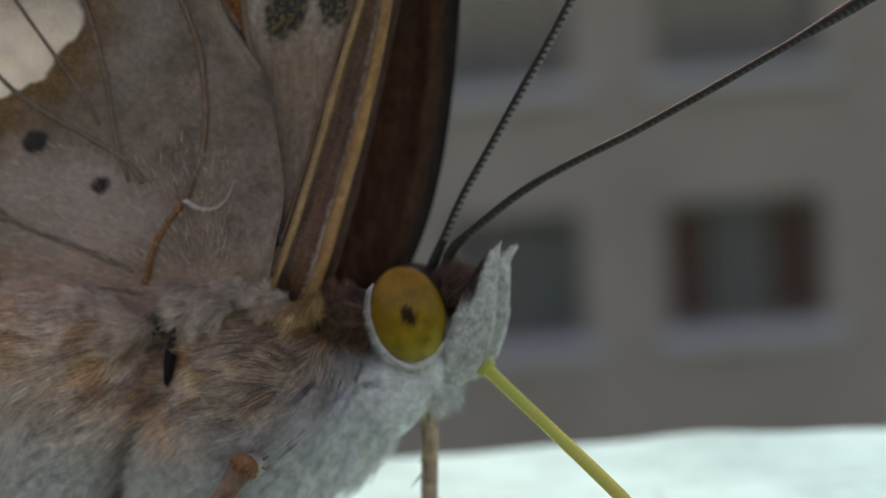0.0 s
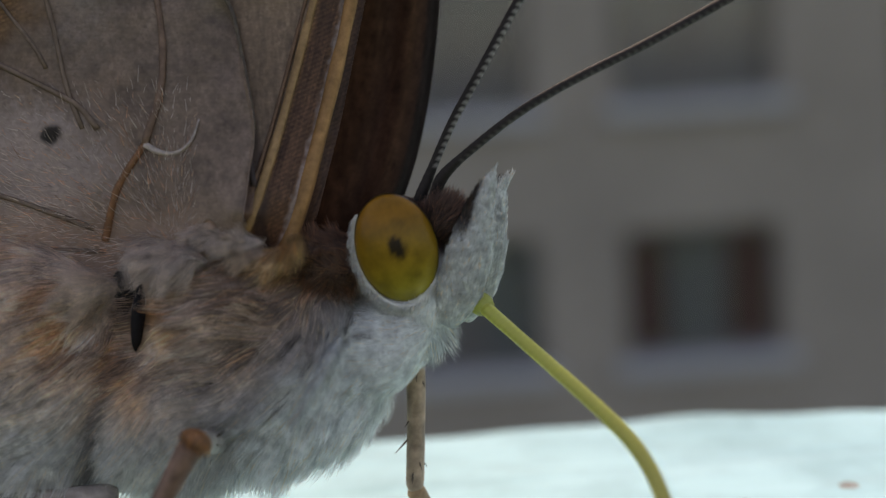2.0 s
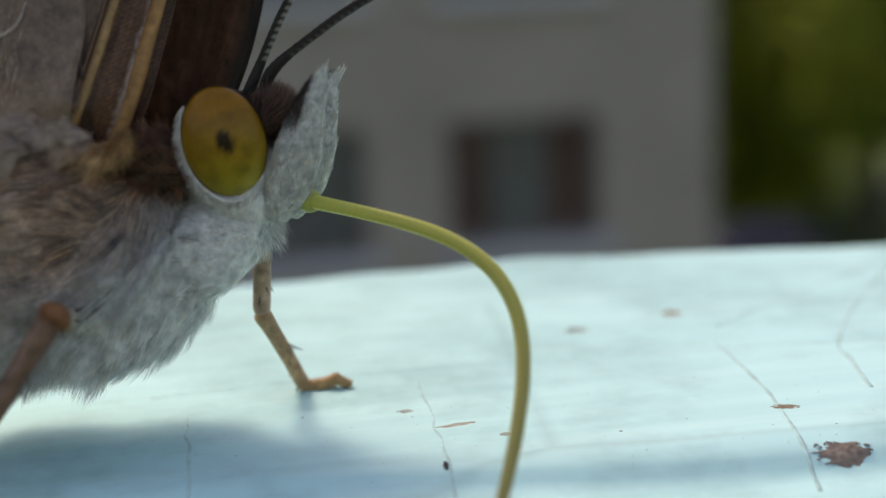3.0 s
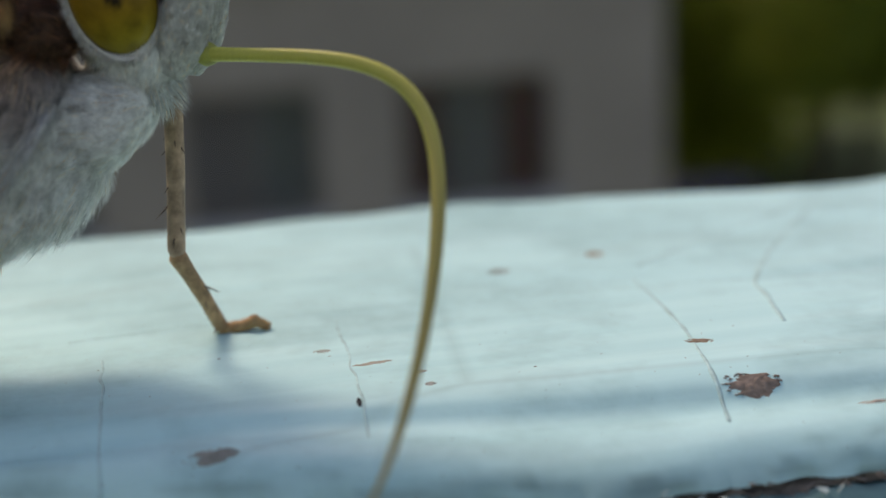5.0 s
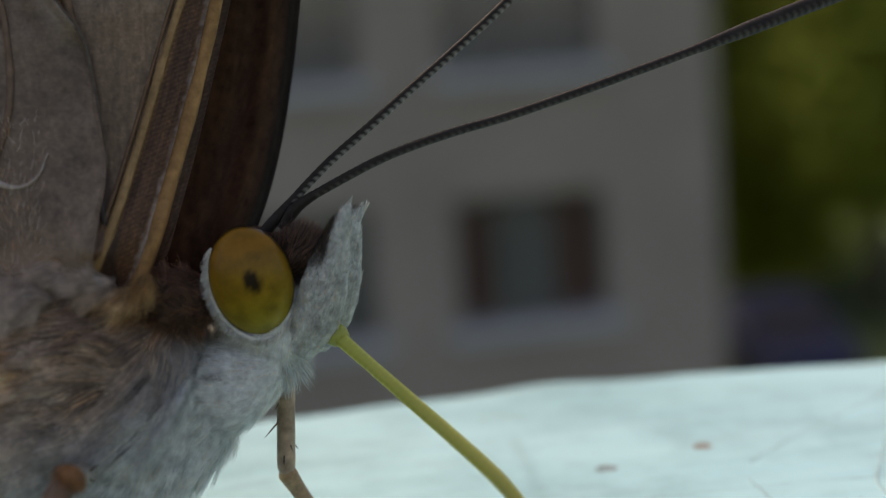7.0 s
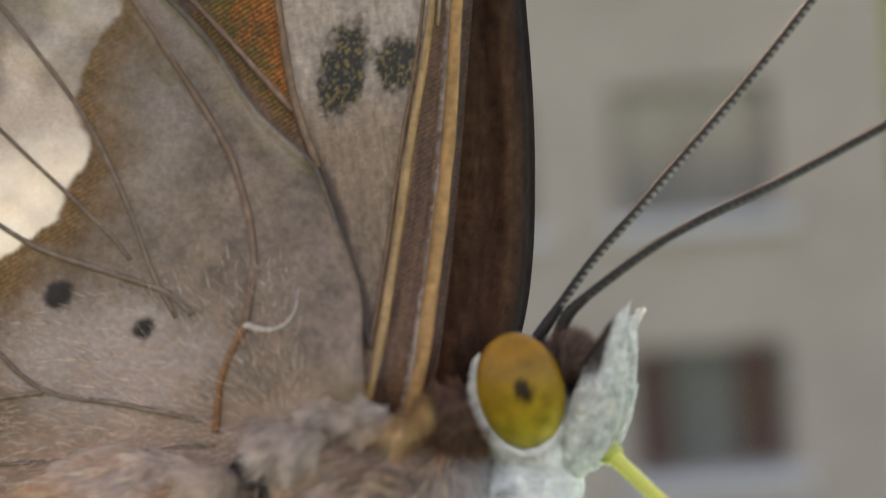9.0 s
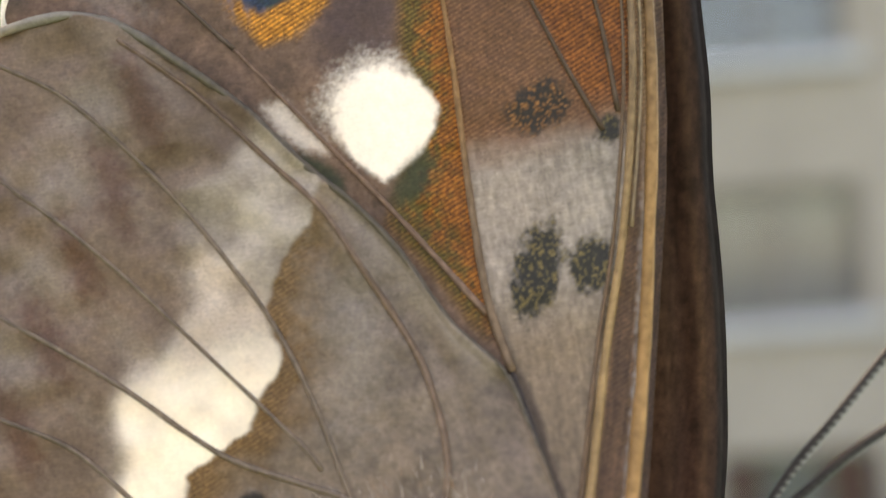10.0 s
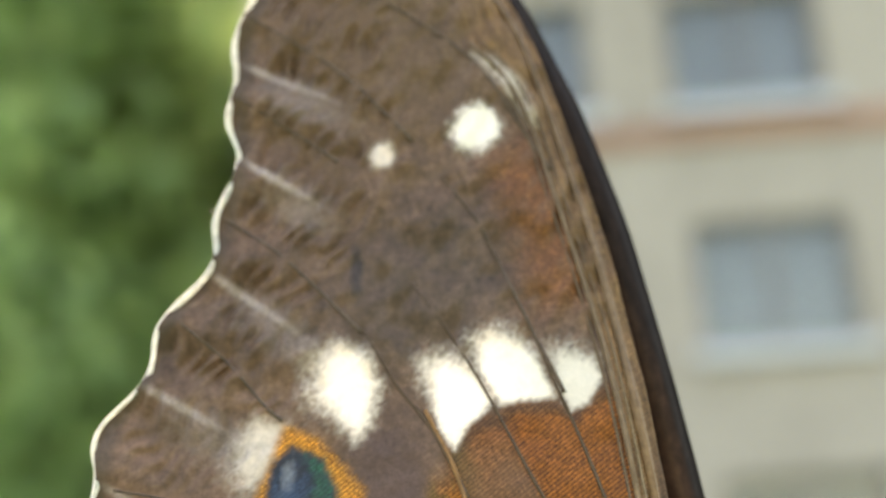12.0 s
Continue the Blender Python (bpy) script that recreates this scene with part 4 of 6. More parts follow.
def hindwing():
    rows, cols = 560, 320
    e = spline(HW_EDGE, rows)
    root = np.array(HW_ROOT)
    u = np.linspace(0.01, 1, cols) ** 0.85
    p = root + (e - root)[:, None, :] * u[None, :, None]
    x, z = p[..., 0], p[..., 1]
    ang = np.arange(rows)[:, None] / rows
    fold = np.sin(ang * 70 + 1.5 * vnoise(x / 3, z / 3, 76)) * step(0.5, 0.9, u)[None]
    curl = step(0.93, 1.0, u)[None]
    y = sheet(x, z) - 0.3 + relief(x, z) + 0.14 * fold + 0.13 * vnoise(x * 1.3, z * 1.5, 77) * step(0.4, 0.75, u)[None] - 0.12 * curl
    v, f = doubled(x, y, z, rows, cols, 0.07)
    f = f[:, ::-1]
    me = mesh_of("hindwing", v, f)
    paint(me, hindwing_colour(v[:, 0], v[:, 2]))
    w = part("hindwing", me, M_WING, butterfly, "grey-brown hindwing with a cream band and two dark dots")
    brown = (0.19, 0.135, 0.1)
    vein([(-8.5, 8.9), (-8.25, 9.8), (-8.0, 10.43), (-7.35, 11.42)], 0.1, w, -0.33, (0.25, 0.12, 0.06), 24, 0.9)
    vein([(-7.35, 11.42), (-6.95, 12.74), (-6.9, 13.98), (-7.11, 15.42), (-7.5, 16.5), (-8.15, 17.95), (-8.92, 19.62), (-9.99, 21.0), (-11.53, 23.0), (-13.27, 24.75)], 0.1, w, -0.31, (0.19, 0.12, 0.085), 70, 0.55)
    vein([(-7.35, 11.4), (-6.9, 11.2), (-6.45, 11.22), (-6.1, 11.55), (-5.92, 12.05)], 0.085, w, -0.34, (0.46, 0.39, 0.35), 26, 0.3, "pale hooked vein")
    for line, wide, end in (([(-9.0, 11.8), (-9.41, 12.85), (-9.75, 14.44), (-10.16, 15.93), (-10.75, 17.44), (-11.75, 19.3), (-13.21, 21.55), (-14.91, 23.6), (-16.5, 24.75)], 0.065, 0.9),
                            ([(-9.95, 13.35), (-10.25, 13.9), (-11.2, 15.15), (-13.0, 17.45), (-14.92, 19.87), (-16.8, 21.79), (-18.5, 23.4)], 0.05, 1.2),
                            ([(-8.6, 11.8), (-9.13, 12.4), (-10.19, 12.97), (-11.95, 13.85), (-13.08, 14.75), (-14.6, 16.2), (-17.3, 18.4), (-19.5, 20.0)], 0.08, 0.7),
                            ([(-8.78, 9.21), (-10.68, 9.88), (-12.6, 10.52), (-13.81, 11.98), (-14.85, 13.5), (-16.1, 14.9), (-17.7, 15.9), (-20, 17.2)], 0.075, 0.7),
                            ([(-12.61, 10.45), (-13.9, 10.5), (-15.3, 10.66), (-17.5, 11.0), (-20, 11.3)], 0.065, 0.7),
                            ([(-8.5, 8.6), (-12, 8.7), (-16, 9.0), (-20, 9.4)], 0.06, 0.7)):
        vein(line, wide, w, -0.31, brown, 60, end)
    m = spline(HW_EDGE[3:21], 200)
    k = np.arange(200)
    v, f = tube(np.stack([m[:, 0], sheet(m[:, 0], m[:, 1]) - 0.36, m[:, 1]], 1), np.interp(k, [0, 60, 110, 199], [0.05, 0.09, 0.13, 0.12]) * (1 + 0.2 * vnoise(k / 3, k * 0.0, 62)), 7)
    tint = np.outer(np.repeat(step(80, 125, k), 7), (0.24, 0.23, 0.21)) + (0.2, 0.16, 0.12)
    part("fringe", paint(mesh_of("fringe", v, f), tint), M_FUR, w, "pale wing edge")


def far_forewing():
    """The other forewing: only its dark leading edge stands out past the near one."""
    right = [(-1.2, 8.6), (-0.38, 10.15), (0.24, 12.15), (0.66, 14.36), (0.94, 16.6), (1.12, 18.9), (1.5, 21.2), (1.72, 24.4), (1.86, 27), (1.99, 31.5),
             (1.76, 35.3), (1.0, 39.9), (0.2, 42), (-1.5, 43.8)]
    rows, cols = 200, 50
    zs = np.linspace(8.6, 43.8, rows)
    r = np.interp(zs, *np.array(right).T[::-1])
    r = np.convolve(np.pad(r, 5, mode="edge"), np.ones(11) / 11, "valid")
    u = np.linspace(0, 1, cols)
    wide = np.interp(zs, [8.6, 12, 44], [3.4, 5, 4.5])
    x = r[:, None] - wide[:, None] * (1 - u)
    z = np.repeat(zs[:, None], cols, 1)
    d = r[:, None] - x
    y = 1.7 + 0.1 * np.sin(d * 6) * step(2.5, 0.5, d) + 0.5 * step(0.5, 0, d) ** 2 - 0.9 * step(14, 9, z) * 1.0
    v, f = doubled(x, y, z, rows, cols, 0.08)
    me = mesh_of("far_forewing", v, f)
    dd = np.tile(d.ravel(), 2)
    zz = v[:, 2]
    c = np.tile((0.062, 0.03, 0.018), (len(v), 1))
    c = blend(c, (0.1, 0.05, 0.026), np.exp(-((dd - 0.75) / 0.13) ** 2) * 0.7 * step(8, 11, zz))
    c = blend(c, (0.085, 0.042, 0.022), step(1.2, 1.7, dd) * 0.6)
    c = blend(c, (0.02, 0.013, 0.011), step(0.5, 0.25, dd))
    c = blend(c, (0.02, 0.013, 0.011), step(24, 30, zz) * step(1.1, 0.7, dd) * 0.8)
    paint(me, (0.8 - 0.25 * step(14, 20, zz))[:, None] * c * (1 + 0.4 * vnoise(v[:, 0] * 9, zz * 2.5, 63))[:, None])
    part("far_forewing", me, M_DARK, butterfly, "dark brown leading edge of the other forewing")


forewing()
hindwing()
far_forewing()


# ---- body ----
def body_colour(p):
    """Grey-brown above and behind with rusty tufts, greyish white on face, throat and belly."""
    x, y, z = p.T
    belly = np.interp(x, [-16, -11.8, -7.9, -6, -3.7, -1.4, 0.7], [2.4, 2.8, 2.3, 2.3, 3.2, 4.7, 6.2])
    n1, n2 = vnoise(x * 1.1, z * 1.1, 81), vnoise(x * 2.6 + 3, z * 2.6, 82)
    h = z - belly + 0.4 * n1
    c = np.tile((0.74, 0.6, 0.51), (len(x), 1))
    c = blend(c, (0.46, 0.34, 0.265), step(-0.1, 0.7, n2) * 0.45)
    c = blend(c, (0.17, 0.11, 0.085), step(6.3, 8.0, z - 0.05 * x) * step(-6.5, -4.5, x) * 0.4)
    c = blend(c, (0.86, 0.71, 0.61), step(-8.0, -10.5, x) * 0.7)
    for cx, cz, rx, rz, turn in ((-6.85, 6.95, 0.5, 0.55, 30), (-7.75, 5.6, 0.4, 0.9, 25), (-8.2, 4.6, 0.4, 0.7, 15), (-9.4, 6.7, 0.35, 0.9, 10), (-9.4, 7.7, 0.6, 0.28, -10), (-10.4, 4.65, 0.55, 0.45, 10), (-2.7, 7.95, 1.0, 0.3, -10), (-12.2, 7.2, 1.2, 0.4, -8), (-13, 8.3, 1.5, 0.3, -10)):
        c = blend(c, (0.78, 0.41, 0.2), spot(x, z, cx, cz, rx, rz, turn, 0.8, int(abs(cx * 7)), 0.5) * 0.85)
    along, across = 0.94 * x + 0.33 * z, 0.94 * z - 0.33 * x
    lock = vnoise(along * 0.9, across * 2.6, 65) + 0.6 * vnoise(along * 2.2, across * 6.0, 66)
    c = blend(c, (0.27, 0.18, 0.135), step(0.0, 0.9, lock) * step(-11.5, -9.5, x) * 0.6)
    c = blend(c, (0.8, 0.5, 0.3), step(-0.15, -0.8, lock) * step(-3.5, -5.5, x) * 0.5)
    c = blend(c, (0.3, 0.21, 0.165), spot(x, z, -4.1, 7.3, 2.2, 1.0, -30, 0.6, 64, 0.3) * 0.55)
    # line where thorax and hind lobe meet; the valley's shade is painted in below
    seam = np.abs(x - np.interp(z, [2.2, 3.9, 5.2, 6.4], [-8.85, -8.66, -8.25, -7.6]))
    c = blend(c, (0.74, 0.76, 0.74), step(3.6, 1.4, h) * 0.85)
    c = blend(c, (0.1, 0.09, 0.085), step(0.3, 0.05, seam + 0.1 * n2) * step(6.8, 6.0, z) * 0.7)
    d = (x + 2.1) * 0.794 - (z - 7.4) * 0.607 + 0.3 * n1
    c = blend(c, (0.5, 0.48, 0.47), step(-1.4, -0.1, d) * step(-8.5, -6, x) * 0.8)
    c = blend(c, (0.87, 0.9, 0.88), step(-0.5, 0.6, d) * step(-7.0, -4.5, x))
    c = blend(c, (0.1, 0.058, 0.045), step(7.7, 8.7, z - 0.1 * x + 0.3 * n1) * step(-4.2, -3.0, x) * step(1.0, 0.3, x))
    c = blend(c, (0.1, 0.075, 0.07), step(-0.15, 0.15, x) * step(0.95, 0.6, x - 0.25 * (z - 9.2)) * step(8.6, 9.2, z))
    for cx, cz in ((-2.2, 7.0), (-1.75, 6.55), (-3.6, 5.2), (-3.0, 6.2), (-2.6, 6.6), (-3.4, 6.7)):
        c = blend(c, (0.05, 0.05, 0.055), spot(x, z, cx, cz, 0.13, 0.1, 20, 0.5, 5) * 0.8)
    return c


def flow(p, normal):
    """Way in which the hair lies: back and down, a little outwards."""
    d = np.tile((-0.85, 0.0, -0.3), (len(p), 1))
    d[:, 2] -= 0.55 * step(6.5, 3, p[:, 2])
    d[:, 0] += 0.35 * step(4.0, 2.2, p[:, 2])
    d += 0.6 * np.stack([vnoise(p[:, 0] * 0.7, p[:, 2] * 0.7, 83), np.zeros(len(p)), vnoise(p[:, 0] * 0.7, p[:, 2] * 0.7, 84)], 1)
    d += normal * 0.22
    return d / np.linalg.norm(d, axis=1)[:, None]


def fur(name, verts, faces, count, length, width, parent, colour=body_colour, way=flow, seed=1, keep=None, label="", gather=0.3):
    """Many fine tapered hairs on the surface of a mesh."""
    r = np.random.default_rng(seed)
    tri = np.array([[f[0], f[i], f[i + 1]] for f in faces for i in range(1, len(f) - 1)])
    a, b, c = verts[tri[:, 0]], verts[tri[:, 1]], verts[tri[:, 2]]
    n = np.cross(b - a, c - a)
    area = np.linalg.norm(n, axis=1)
    n = n / (area[:, None] + 1e-12)
    mid = (a + b + c) / 3
    out = np.sign(((mid - verts.mean(0)) * n).sum(1))
    n *= out[:, None]
    weight = area * (n[:, 1] < 0.35)
    if keep is not None:
        weight = weight * keep(mid)
    pick = r.choice(len(tri), count, p=weight / weight.sum())
    u, v = r.random(count), r.random(count)
    flip = u + v > 1
    u[flip], v[flip] = 1 - u[flip], 1 - v[flip]
    root = a[pick] + (b[pick] - a[pick]) * u[:, None] + (c[pick] - a[pick]) * v[:, None]
    nn = n[pick]
    d = way(root, nn) + r.normal(0, 0.1, (count, 3))
    d -= nn * np.minimum((d * nn).sum(1) - 0.14, 0)[:, None]
    long = length * r.uniform(0.5, 1.25, count)[:, None]
    side = np.cross(d, nn + r.normal(0, 0.3, (count, 3)))
    side /= np.linalg.norm(side, axis=1)[:, None] + 1e-9
    w = width * r.uniform(0.6, 1.3, count)[:, None]
    bend = nn * 0.18 + r.normal(0, 0.1, (count, 3))
    # hairs gather into small tufts towards their tips
    lead = r.choice(count, max(2, count // 70), replace=False)
    mate = np.concatenate([lead[np.argmin(((root[i:i + 4000, None] - root[None, lead]) ** 2).sum(-1), axis=1)] for i in range(0, count, 4000)])
    stray = r.normal(0, 0.28 * gather, (count, 3))[mate]
    d = d + stray - nn * np.minimum(((d + stray) * nn).sum(1) - 0.1, 0)[:, None]
    tuft = root[mate] + long.mean() * 1.1 * d[mate]
    pull = r.uniform(0.3, 0.9, (count, 1)) * gather
    hue = colour(root)
    calm = 0.22 + 0.78 * np.clip((hue[:, 0] - hue[:, 2]) / (hue[:, 0] + 1e-6) * 3 - 0.3, 0, 1)[:, None]
    tone = np.exp(r.normal(0, 0.38 * gather, count)[mate][:, None] * calm)
    rings = []
    for k, (s, q) in enumerate(((0.0, 1.0), (0.35, 0.9), (0.7, 0.6), (1.0, 0.12))):
        mid = root + long * (d * s + bend * (s - s * s)) - np.array((0, 0, 0.12)) * long * s * s
        mid = mid + (tuft - mid) * pull * s * s
        rings += [mid - side * w * q, mid + side * w * q]
    vv = np.stack(rings, 1).reshape(-1, 3)
    base = np.arange(count)[:, None] * 8
    ff = np.concatenate([base + [0, 1, 3, 2], base + [2, 3, 5, 4], base + [4, 5, 7, 6]])
    me = mesh_of(name, vv, ff, False)
    col = hue * np.exp(r.normal(0, 0.16 + 0.35 * gather, (count, 1)) * calm) * tone
    # some hairs, more of the rusty ones, painted brighter as sunlit glints
    glint = r.random(count) < 0.04 + 0.1 * (hue[:, 0] > hue[:, 2] * 1.35)
    col[glint] = np.clip(col[glint] * (2.6, 2.0, 1.5), 0, (0.95, 0.75, 0.55))
    tip = np.repeat(col, 8, axis=0) * np.tile([0.85, 0.85, 0.95, 0.95, 1.05, 1.05, 1.15, 1.15], count)[:, None]
    paint(me, np.clip(tip, 0, 0.95))
    return tagged(part(name, me, M_FUR, parent, label), kind="stuff")


def body():
    pieces = {
        "thorax": ((-4.6, 0.1, 5.85), (3.65, 2.75, 2.85), 27),
        "breast": ((-6.9, 0.3, 4.5), (2.9, 2.75, 2.35), 15),
        "throat": ((-1.65, -0.4, 5.9), (2.0, 1.75, 1.2), -33),
        "hind_thorax": ((-11.1, 0.2, 5.2), (3.6, 2.7, 3.6), 5),
        "abdomen": ((-17.5, 0.3, 4.3), (5.5, 2.2, 2.3), 4),
        "head": ((-0.7, -0.3, 7.9), (1.3, 1.6, 1.95), -12),
    }
    shapes = {}
    made = {}
    for name, (c, axes, turn) in pieces.items():
        v, f = ball((0, 0, 0), (1, 1, 1), 0, 48, 64)
        flank = np.clip(np.hypot(v[:, 0], v[:, 2]), 0, 1)
        v[:, 1] = np.sign(v[:, 1]) * (1 - flank ** 2.7) ** (1 / 2.7)
        v = v * axes
        a = radians(turn)
        v = np.stack([math.cos(a) * v[:, 0] + math.sin(a) * v[:, 2], v[:, 1], -math.sin(a) * v[:, 0] + math.cos(a) * v[:, 2]], 1) + c
        v = v + 0.12 * np.stack([vnoise(v[:, 0] * 1.1, v[:, 2] * 1.1, 85), vnoise(v[:, 0], v[:, 2], 86), vnoise(v[:, 2], v[:, 0], 87)], 1)
        shapes[name] = v, f
        # skin darkened under brown hair, standing for the shade between hairs
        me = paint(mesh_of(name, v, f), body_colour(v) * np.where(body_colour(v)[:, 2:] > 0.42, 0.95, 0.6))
        made[name] = part(name, me, M_SKIN, butterfly, {"thorax": "grey-brown furry thorax with a whitish underside", "head": "head with white face scales", "breast": "greyish furry underside of the thorax", "throat": "white furry throat"}.get(name, ""))
    valley = spline([(-6.3, 8.75), (-5.9, 8.95), (-5.35, 8.98), (-5.0, 8.75), (-4.65, 8.4)], 30)
    flank_y = lambda x, z: min(v[np.argmin(np.hypot(v[:, 0] - x, v[:, 2] - z) + 9 * (v[:, 1] > 0.15)), 1] for v, f in (shapes["thorax"], shapes["hind_thorax"]))

    def bald(p):
        pit = np.hypot((p[:, 0] + 7.15) / 0.6, (p[:, 2] - 7.1) / 0.95) < 1
        line = np.min(np.hypot(p[:, None, 0] - valley[None, :, 0], p[:, None, 2] - valley[None, :, 1]), axis=1) < 0.07
        return 1.0 - 0.97 * (pit | line)
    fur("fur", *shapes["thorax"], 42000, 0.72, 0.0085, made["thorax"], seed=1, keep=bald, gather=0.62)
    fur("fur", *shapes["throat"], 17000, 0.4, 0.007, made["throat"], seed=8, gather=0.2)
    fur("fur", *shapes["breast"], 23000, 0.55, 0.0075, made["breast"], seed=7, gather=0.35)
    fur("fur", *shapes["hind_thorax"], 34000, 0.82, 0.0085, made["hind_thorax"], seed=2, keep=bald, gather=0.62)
    fur("fur", *shapes["abdomen"], 3000, 1.0, 0.014, made["abdomen"], seed=3)
    tidy = lambda d: d / np.linalg.norm(d, axis=1)[:, None]
    short = lambda p, n: tidy(np.tile((-0.35, 0, -0.8), (len(p), 1)) + n * 0.25)
    fur("fur", *shapes["head"], 15000, 0.28, 0.006, made["head"], way=short, seed=4, gather=0.1)
    # chin beard and the coarse hair of the throat
    v, f = ball((-0.2, -0.6, 6.3), (0.62, 0.8, 0.5), -40, 14, 20)
    chin = part("chin", paint(mesh_of("chin", v, f), (0.6, 0.63, 0.62)), M_SKIN, butterfly, "white bristly chin")
    down = lambda p, n: tidy(np.tile((0.25, -0.1, -0.85), (len(p), 1)) + n * 0.4)
    fur("bristle", v, f, 1100, 0.5, 0.01, chin, colour=lambda p: blend(np.tile((0.6, 0.63, 0.62), (len(p), 1)), (0.12, 0.12, 0.12), step(0.45, 0.6, vnoise(p[:, 0] * 11, p[:, 1] * 11, 99)) * (p[:, 0] > 0.2)), way=down, seed=5)
    # tufts at the wing roots
    for k, (c, axes, count, long, tint, way) in enumerate((
            ((-4.75, -2.0, 8.95), (0.5, 0.3, 0.16), 2300, 0.46, (0.72, 0.63, 0.56), (-0.4, -0.4, 0.15)), ((-4.5, -1.95, 8.65), (0.5, 0.3, 0.16), 2300, 0.46, (0.74, 0.58, 0.47), (-0.55, -0.3, -0.45)), ((-3.9, -2.1, 8.6), (0.32, 0.25, 0.2), 1700, 0.65, (0.66, 0.44, 0.26), (-0.5, -0.35, -0.4)), ((-3.45, -2.3, 9.0), (0.16, 0.2, 0.22), 500, 0.7, (0.42, 0.26, 0.12), (-0.4, -0.3, -0.6)),
            ((-2.75, -0.95, 8.3), (1.0, 1.05, 0.75), 7000, 0.55, (0.24, 0.15, 0.11), (-0.3, -0.4, 0.1)), ((-6.5, -2.0, 8.5), (0.8, 0.35, 0.25), 2600, 0.75, (0.66, 0.56, 0.49), (-0.6, -0.1, -0.35)),
            ((-5.6, -1.5, 9.1), (0.55, 0.3, 0.3), 2600, 0.42, (0.66, 0.57, 0.51), (-0.5, -0.3, 0.1)), ((-8.6, -1.9, 7.8), (0.6, 0.35, 0.4), 1900, 0.85, (0.64, 0.52, 0.44), (-0.7, -0.1, -0.4)))):
        v, f = ball(c, axes, 0, 14, 20, 0.03)
        tuft = part("wing_root", paint(mesh_of("wing_root", v, f), np.array(tint) * 0.6), M_SKIN, butterfly, "hairy wing root")
        fur("fur", v, f, count, long, 0.0065, tuft, colour=lambda p, t=tint: np.tile(t, (len(p), 1)), way=lambda p, n, w=way: tidy(np.tile(w, (len(p), 1)) + n * 0.3 + 0.5 * np.stack([vnoise(p[:, 0] * 4, p[:, 2] * 4, 88), np.zeros(len(p)), vnoise(p[:, 2] * 4, p[:, 0] * 4, 89)], 1)), seed=30 + k)
    v, f = ball((0.1, -1.1, 9.2), (0.6, 0.7, 0.6), 25, 16, 22, 0.05)
    brow = part("forehead", paint(mesh_of("forehead", v, f), (0.05, 0.035, 0.03)), M_SKIN, butterfly, "dark brown tufted forehead")
    fur("fur", v, f, 4200, 0.42, 0.0055, brow, colour=lambda p: np.tile((0.15, 0.1, 0.085), (len(p), 1)), way=lambda p, n: tidy(np.tile((0.35, -0.1, 0.7), (len(p), 1)) + n * 0.4), seed=41)
    # the pieces that fill the body between the lobes and under the wing
    v, f = ball((-6.2, -0.8, 8.5), (1.5, 0.85, 0.5), 12, 24, 32, 0.03)
    joint = part("wing_joint", paint(mesh_of("wing_joint", v, f), (0.3, 0.245, 0.21)), M_SKIN, butterfly, "grey-brown furry wing joint")
    fur("fur", v, f, 7000, 0.5, 0.0075, joint, colour=lambda p: np.tile((0.66, 0.55, 0.48), (len(p), 1)) * (1 + 0.4 * vnoise(p[:, 0] * 5, p[:, 2] * 5, 70))[:, None], way=lambda p, n: tidy(np.tile((-0.6, -0.4, -0.15), (len(p), 1)) + n * 0.15 + 0.5 * np.stack([vnoise(p[:, 0] * 3, p[:, 2] * 3, 88), np.zeros(len(p)), vnoise(p[:, 2] * 3, p[:, 0] * 3, 89)], 1)), seed=71, gather=0.5)
    # filler in the gap between the lobes, near-black to stand for shade
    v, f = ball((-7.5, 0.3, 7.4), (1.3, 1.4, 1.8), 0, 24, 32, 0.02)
    part("waist", paint(mesh_of("waist", v, f), (0.03, 0.024, 0.022)), M_SKIN, butterfly, "filler between the body lobes, coloured dark as their shade")
    # pit between the two lobes and crease under the wing root: shade painted near-black
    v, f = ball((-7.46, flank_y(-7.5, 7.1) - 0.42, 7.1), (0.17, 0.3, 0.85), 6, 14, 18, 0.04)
    part("pit", paint(mesh_of("pit", v, f), (0.012, 0.01, 0.012)), M_SKIN, butterfly, "near-black lump standing for the shade behind the thorax")
    line = np.array([(x, flank_y(x, z) - 0.16, z) for x, z in valley])
    line[:, 1] = np.convolve(np.pad(line[:, 1], 3, mode="edge"), np.ones(7) / 7, "valid")
    v, f = tube(line, np.sin(np.linspace(0.05, 3.1, 30)) * 0.075 + 0.01, 8)
    part("crease", paint(mesh_of("crease", v, f), (0.02, 0.016, 0.016)), M_SKIN, butterfly)
    # the small folded foreleg, pale, along the side of the breast
    v, f = tube(spline([(-2.35, -1.9, 6.6), (-2.5, -2.6, 6.3), (-2.75, -2.85, 5.8), (-3.1, -2.9, 5.3), (-3.5, -2.8, 4.5)], 30), np.interp(np.linspace(0, 1, 30), [0, 0.15, 0.5, 1], [0.05, 0.11, 0.1, 0.05]), 10)
    foreleg = part("foreleg", paint(mesh_of("foreleg", v, f), (0.6, 0.62, 0.61)), M_SKIN, butterfly, "small pale folded foreleg")
    fur("fur", v, f, 1800, 0.4, 0.006, foreleg, colour=lambda p: np.tile((0.62, 0.64, 0.63), (len(p), 1)), way=lambda p, n: tidy(np.tile((-0.5, -0.1, -0.8), (len(p), 1)) + n * 0.35), seed=51)
    # soft hair on the base of the hindwing
    r = np.random.default_rng(9)
